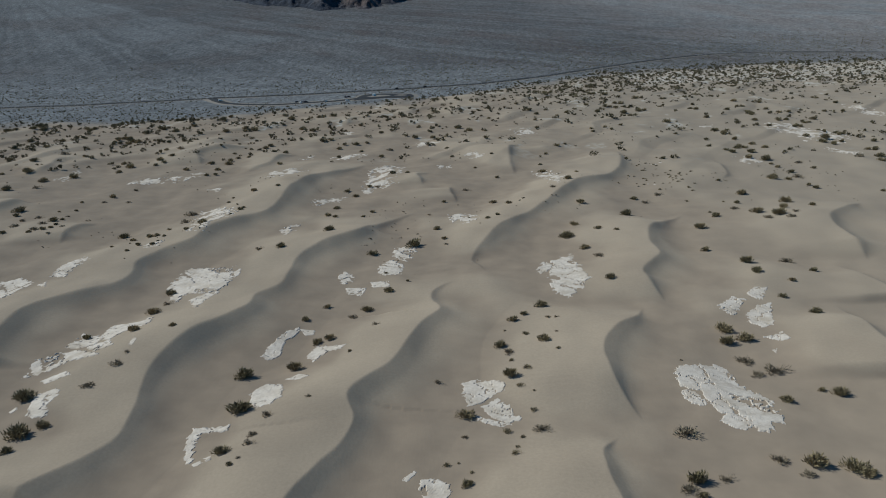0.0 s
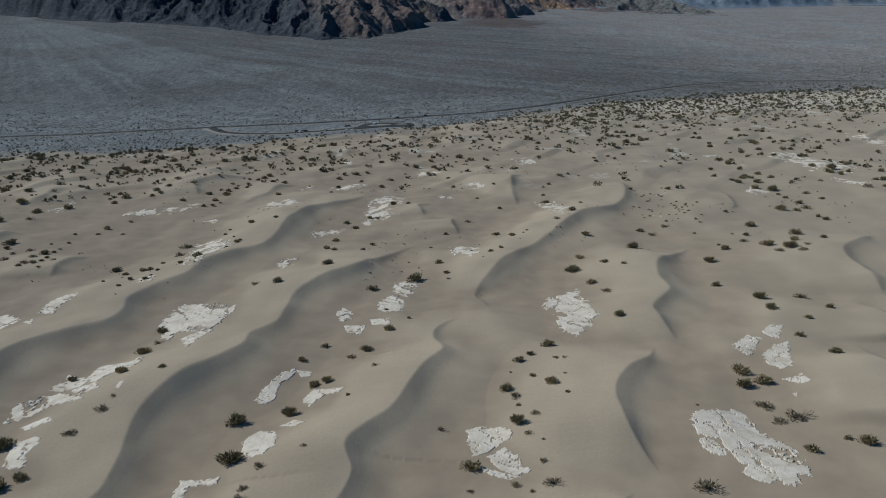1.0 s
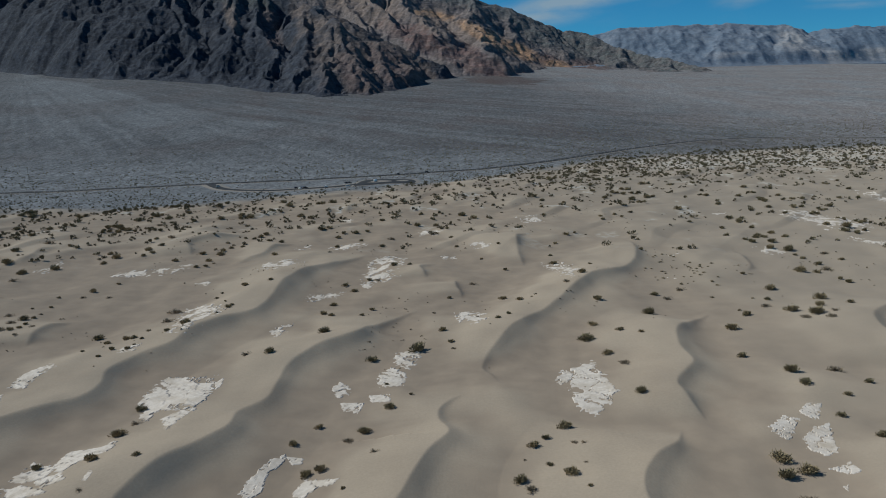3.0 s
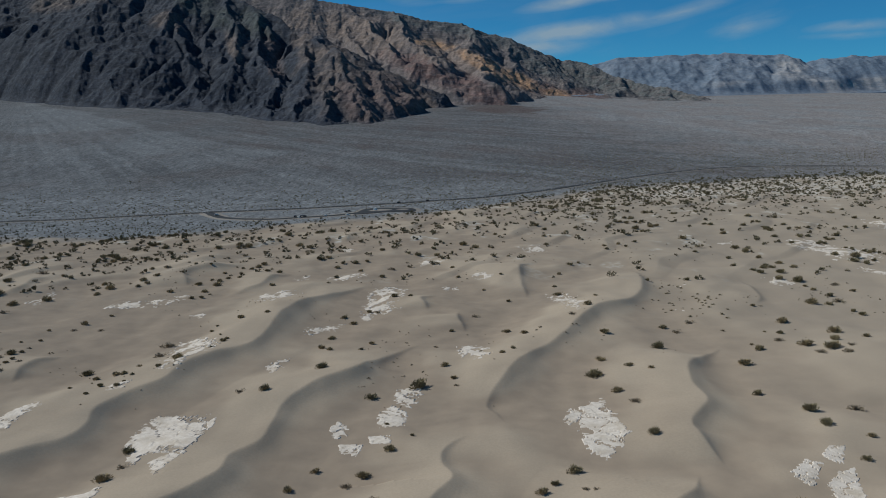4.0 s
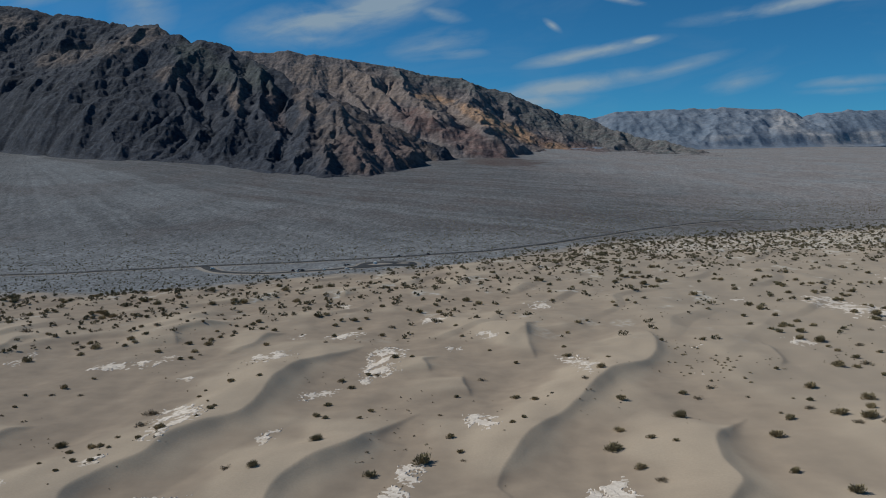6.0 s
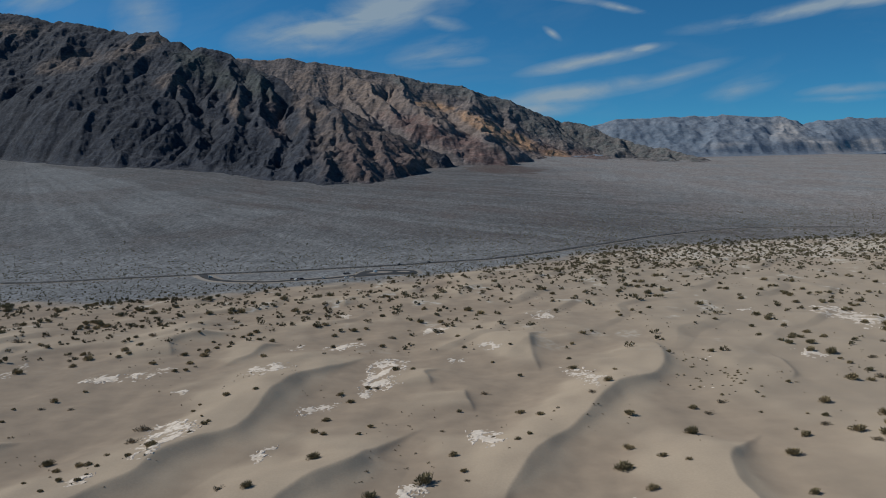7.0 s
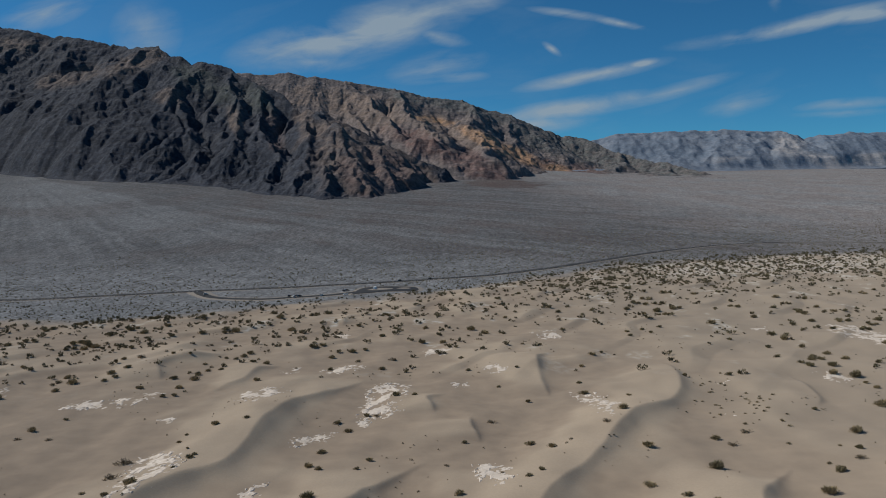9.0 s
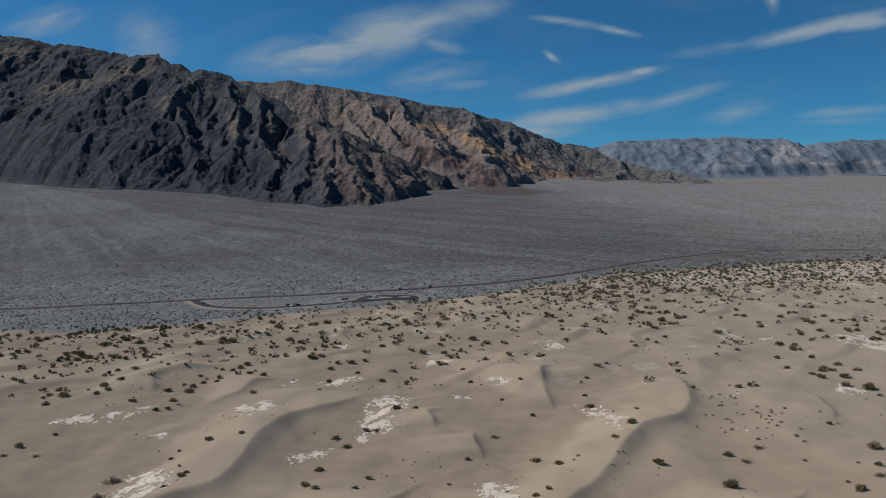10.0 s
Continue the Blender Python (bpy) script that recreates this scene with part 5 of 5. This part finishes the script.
plant(CREOSOTE, [(214.6, 485.4, 4.4), (214.9, 495.0, 3.7), (234.7, 478.2, 3.7), (224.8, 587.8, 5.2), (229.3, 565.9, 5.8), (227.3, 639.2, 6.5), (228.1, 621.4, 7.2), (203.5, 588.6, 5.1), (193.7, 553.4, 4.8), (244.3, 711.8, 6.1), (185.2, 608.4, 4.3), (198.0, 677.4, 6.7), (297.2, 747.9, 8.8), (278.0, 685.3, 6.0), (301.6, 685.3, 11.2), (277.5, 651.0, 5.8), (303.0, 656.3, 8.9), (316.2, 669.9, 9.1), (335.3, 695.0, 7.3), (303.3, 612.0, 8.4), (311.6, 601.3, 11.1), (290.7, 580.9, 8.0), (279.3, 588.9, 6.2), (280.1, 563.1, 6.9), (285.6, 557.1, 6.0), (302.6, 535.1, 9.2), (290.8, 506.3, 8.0), (285.1, 492.5, 5.5), (319.4, 566.5, 5.3), (298.9, 571.3, 4.4)])
plant(CREOSOTE, [(147.9, 508.8, 4.4), (121.8, 502.8, 3.5), (240.4, 409.7, 3.3), (199.6, 535.6, 3.9)])
plant(DRY, [(108.6, 399.1, 4.0), (147.8, 377.4, 4.5), (154.8, 352.9, 4.8), (163.4, 348.5, 4.8), (169.5, 356.5, 3.3), (214.4, 454.8, 6.2), (232.7, 495.5, 5.3), (274.7, 501.0, 7.0), (118.6, 411.7, 4.2)])
plant(CREOSOTE, [(-3.0, 345.8, 3.9), (0.8, 330.4, 3.3), (27.2, 399.5, 4.5), (34.7, 392.0, 3.8), (21.3, 355.7, 3.0), (26.6, 361.5, 2.5), (0.7, 403.5, 2.8), (34.3, 468.1, 3.2), (63.5, 478.2, 5.3), (71.6, 429.7, 4.8), (64.1, 497.5, 3.4), (86.0, 571.7, 4.7), (73.8, 542.6, 3.8), (-42.5, 445.8, 4.3), (-54.7, 435.7, 4.3), (-48.7, 424.4, 4.1), (-56.0, 394.4, 4.4), (-57.8, 376.1, 3.7), (-53.6, 372.3, 3.1), (-35.6, 382.9, 3.8), (-39.5, 372.5, 2.6), (-30.9, 477.0, 4.6), (-21.8, 474.5, 3.3), (82.2, 463.1, 2.6), (21.5, 494.9, 2.7), (34.5, 525.3, 2.9), (46.4, 605.7, 3.3), (82.6, 665.3, 4.6), (14.6, 679.0, 8.3), (23.7, 655.7, 7.2)])
plant(CREOSOTE, [(-7.3, 623.7, 6.0), (1.8, 593.3, 4.1), (-21.0, 623.2, 6.0), (-42.8, 543.7, 4.5), (-77.2, 577.5, 4.8), (-88.0, 611.2, 5.1), (-65.9, 592.6, 5.7), (-57.6, 597.2, 4.9), (-59.0, 565.8, 3.9), (-72.9, 542.7, 3.8), (-123.0, 684.3, 7.6), (-113.5, 740.7, 9.2), (-54.3, 743.7, 9.1), (-42.4, 677.2, 4.6), (-20.3, 686.1, 4.7), (-71.4, 694.6, 5.7), (-49.9, 643.7, 5.3), (7.3, 530.7, 3.6), (3.7, 562.4, 3.9), (-104.9, 757.1, 7.3), (57.1, 601.3, 3.3), (93.8, 580.7, 3.2)])
plant(DRY, [(60.6, 412.7, 4.0), (-38.1, 445.6, 3.7), (-38.1, 565.6, 5.4), (13.9, 433.7, 4.2), (1.5, 322.3, 2.3), (-6.6, 376.6, 2.4), (13.0, 365.0, 2.0)])
plant(CREOSOTE, [(-222.8, 394.8, 7.5), (-259.4, 450.0, 6.4), (-251.3, 476.6, 6.7), (-236.2, 486.5, 6.7), (-212.2, 499.1, 4.5), (-283.2, 532.0, 7.4), (-309.8, 548.7, 6.0), (-271.4, 499.1, 7.8), (-288.0, 497.4, 3.9), (-211.9, 517.5, 6.9), (-221.8, 532.8, 4.7), (-297.7, 714.9, 12.6), (-316.7, 698.0, 10.4), (-383.6, 689.8, 12.9), (-362.2, 697.8, 16.0), (-298.7, 640.5, 10.6), (-249.9, 622.8, 13.7), (-260.3, 632.1, 14.0), (-262.1, 619.0, 9.2), (-248.8, 741.6, 9.6), (-231.7, 672.4, 7.8), (-249.1, 694.6, 12.1), (-224.0, 703.9, 6.0), (-186.7, 669.9, 6.6), (-205.8, 659.7, 4.7), (-169.0, 677.8, 14.3), (-255.4, 669.8, 6.8), (-339.1, 636.2, 6.9), (-310.8, 630.9, 6.7), (-306.0, 594.8, 5.5)])
plant(CREOSOTE, [(-331.5, 595.6, 6.5), (-257.8, 552.7, 4.2), (-190.8, 542.1, 4.7), (-203.1, 566.6, 4.1), (-195.3, 529.3, 6.2), (-190.0, 521.7, 3.8), (-194.2, 516.8, 3.8), (-215.8, 610.4, 5.3), (-158.0, 524.1, 5.3), (-145.5, 521.0, 5.9), (-147.7, 533.8, 4.6), (-148.6, 504.1, 5.1), (-150.2, 483.7, 3.5), (-145.0, 486.9, 4.2), (-168.0, 500.3, 5.1), (-144.2, 542.2, 3.8), (-136.9, 542.2, 3.8), (-150.8, 557.5, 3.2), (-133.0, 579.7, 4.9), (-130.4, 587.9, 5.8), (-135.5, 572.1, 4.0), (-122.4, 559.6, 3.9), (-113.2, 554.6, 4.7), (-108.7, 511.2, 4.3), (-174.5, 571.3, 3.3), (-163.6, 571.4, 3.2)])
plant(DRY, [(-245.2, 457.3, 5.0), (-274.9, 558.9, 7.7), (-193.3, 568.9, 6.6)])
plant(CREOSOTE, [(-104.9, 421.0, 4.2), (-91.3, 420.5, 3.0), (-113.1, 349.8, 5.6), (-101.9, 377.1, 3.3), (-101.2, 380.2, 2.7), (-106.1, 388.2, 1.7), (-117.6, 341.0, 3.0), (-149.7, 348.0, 5.3), (-141.2, 336.7, 3.6), (-134.2, 339.1, 3.6), (-130.9, 338.6, 3.5), (-133.3, 323.0, 3.4), (-134.5, 313.5, 2.4), (-145.1, 323.4, 2.0), (-188.2, 430.4, 4.5), (-182.0, 448.2, 2.7), (-103.6, 364.2, 2.1), (-219.6, 385.6, 4.3), (-209.8, 354.0, 3.4), (-194.0, 372.0, 4.7), (-191.9, 376.4, 2.9), (-190.5, 353.7, 3.3), (-195.2, 349.8, 3.3), (-187.5, 361.6, 2.8), (-195.5, 399.9, 2.5), (-202.5, 395.6, 1.8), (-200.5, 418.0, 2.6), (-127.6, 346.7, 2.1), (-126.3, 335.5, 2.0), (-126.2, 327.8, 2.0)])
plant(CREOSOTE, [(-126.5, 321.7, 2.9), (-68.7, 312.4, 4.5), (-142.5, 736.6, 8.2), (-152.2, 759.7, 6.3), (-209.2, 745.0, 7.4), (-203.9, 756.1, 6.4), (-187.7, 356.4, 2.8), (-115.3, 405.6, 2.3), (-115.1, 414.5, 2.1)])
plant(DRY, [(-128.9, 382.9, 7.3), (-125.3, 364.4, 5.4), (-188.4, 418.9, 3.2), (-211.4, 375.6, 4.2), (-209.6, 364.1, 4.7), (-205.8, 381.3, 4.2), (-196.5, 365.8, 4.0), (-194.7, 354.1, 4.5), (-192.9, 384.6, 2.4), (-78.5, 315.6, 3.2), (-173.9, 416.7, 3.1), (-183.4, 344.9, 2.7), (-182.6, 357.2, 2.8)])
plant(CREOSOTE, [(128.8, 938.8, 13.3), (176.3, 917.3, 9.5), (187.3, 986.1, 12.8), (150.5, 970.6, 8.8), (190.3, 909.4, 8.3), (176.5, 843.8, 8.8), (170.9, 800.4, 9.3), (213.3, 938.9, 9.8), (189.1, 829.4, 11.9), (190.7, 792.4, 9.3), (177.1, 750.5, 7.8), (181.3, 737.7, 8.6), (178.8, 792.5, 7.2), (195.2, 760.3, 10.9), (218.1, 872.7, 8.0), (230.8, 931.5, 8.6), (153.7, 760.7, 6.9), (161.8, 736.2, 4.8), (151.7, 813.9, 6.3), (159.0, 863.7, 5.6), (80.9, 830.5, 6.3), (88.4, 777.8, 6.9), (92.6, 751.6, 5.7), (71.0, 876.6, 5.6), (46.5, 827.3, 5.2), (44.1, 720.3, 4.5), (31.4, 758.2, 4.8), (85.8, 703.4, 4.4), (110.3, 735.1, 3.7), (121.8, 756.7, 4.8)])
plant(CREOSOTE, [(125.8, 646.5, 4.1), (138.7, 654.7, 4.2), (142.2, 642.0, 4.1), (154.7, 664.9, 4.3), (124.9, 632.6, 4.0)])
plant(CREOSOTE, [(303.3, 808.6, 7.7), (298.3, 774.2, 8.4), (276.6, 749.4, 7.1), (249.0, 757.9, 6.1), (246.4, 768.4, 6.1), (243.0, 855.8, 5.7), (360.3, 964.8, 9.3), (366.3, 1006.0, 9.6), (292.0, 737.4, 7.1), (289.9, 721.2, 7.9), (318.3, 759.7, 6.3), (330.3, 806.8, 6.7), (406.7, 847.1, 8.4), (403.4, 793.4, 6.8), (430.3, 869.5, 5.0), (379.7, 732.0, 5.3), (359.7, 727.5, 5.2), (320.7, 734.3, 5.1), (328.1, 732.0, 5.1)])
plant(SALTBUSH, [(286.0, 932.4, 8.7), (272.0, 863.2, 9.2), (264.9, 896.6, 7.2)])

# a loose colony of small tufts in one hollow
plant(SALTBUSH, [(132 + 11 * pick.normal(), 455 + 32 * pick.normal(), pick.uniform(1.4, 2.9)) for _ in range(46)])


# ---------------------------------------------------------------- scrub past counting
def scatter(name, label, material, spots, seed, leaves, size, high):
    """Many small shrubs in one mesh: each a handful of leaf tufts."""
    rng = np.random.RandomState(seed)
    kinds = []
    for _ in range(8):
        lobes = [(rng.uniform(-0.3, 0.3), rng.uniform(-0.28, 0.28), rng.uniform(0.1, 0.8) * high, rng.uniform(0.14, 0.26)) for _ in range(4)]
        kinds.append(leaf_cloud(rng, lobes, leaves, size, 0.7, 0.1, 3)[0])
    kinds = np.array(kinds)
    spots = np.array(spots)
    take = kinds[rng.randint(0, 8, len(spots))]
    a = rng.uniform(-3.14, 3.14, len(spots))
    w = spots[:, 2][:, None]
    x = take[..., 0] * np.cos(a)[:, None] - take[..., 1] * np.sin(a)[:, None]
    y = take[..., 0] * np.sin(a)[:, None] + take[..., 1] * np.cos(a)[:, None]
    ground = land(spots[:, 0], spots[:, 1])
    v = np.stack([spots[:, 0][:, None] + w * x, spots[:, 1][:, None] + w * y, ground[:, None] + w * take[..., 2] - 0.02], -1).reshape(-1, 3)
    ob = new(name, mesh(name, v, np.arange(len(v)).reshape(-1, 3), material, False))
    tagged(ob, label, "scrub", kind="stuff")


def sown(seed, count, x0, x1, y0, y1, density, small, large):
    """Random places in a strip of the plan, thinned by a density function."""
    rng = np.random.RandomState(seed)
    u, y = rng.uniform(x0, x1, count), np.sqrt(rng.uniform(y0 * y0, y1 * y1, count))
    x = u * y
    keep = rng.uniform(size=count) < density(x, y)
    size = small + (large - small) * rng.uniform(size=count) ** 2.2
    return np.column_stack([x, y, size])[keep]


def edge(x):
    return np.interp(x, SAND_EDGE_X, SAND_EDGE_Y)


def margin_density(x, y):
    d = edge(x) - y
    clump = smooth(-0.25, 0.5, fbm(x / 45, y / 60, 3, 71))
    k = smooth(400, 60, d) * smooth(-45, 0, d) * (0.25 + 0.75 * clump)
    thick = smooth(60, 200, x) * smooth(260, 30, d) * smooth(-60, 20, d)
    right = 0.25 * smooth(60, 150, x) * smooth(0.1, 0.5, fbm(x / 55, y / 70, 3, 73)) * smooth(480, 620, y) * smooth(-20, 30, d)
    return np.clip(0.75 * k * smooth(450, 570, y) + 0.9 * thick + right, 0, 1) * smooth(420, 520, y)


def fan_density(x, y):
    d = y - edge(x)
    rows = smooth(0.05, 0.5, fbm(x / 160, y / 40, 3, 75))
    off_road = np.abs(y - np.interp(x, [p[0] for p in ROAD], [p[1] for p in ROAD])) > 12
    lot = (x > -285) & (x < -25) & (y > 855) & (y < 965) & (np.abs(x + 150) > -1)
    k = smooth(0, 25, d) * (smooth(620, 60, d) * 0.85 + 0.25 * rows) * smooth(2600, 1300, y)
    return k * off_road * np.where(lot, 0.12, 1.0)


scatter("scrub_belt", "dark olive scrub crowding the edge of the dunes", LEAF_DARK, sown(1, 26000, -0.68, 0.70, 420, 1400, margin_density, 2.4, 7.0), 81, 84, 0.11, 0.40)
scatter("fan_scrub", "tiny dark scrub dotted over the gravel fan", LEAF_DARK, sown(2, 110000, -0.66, 0.66, 700, 2300, fan_density, 0.9, 2.9), 82, 9, 0.3, 0.4)
scatter("sparse_scrub", "small dark dry tufts scattered over the sand", LEAF_DARK, sown(3, 11000, -0.68, 0.68, 300, 1000, lambda x, y: sandy(x, y) * smooth(0.1, 0.6, fbm(x / 50, y / 70, 3, 77)) * 0.6, 0.8, 2.2), 83, 26, 0.13, 0.3)
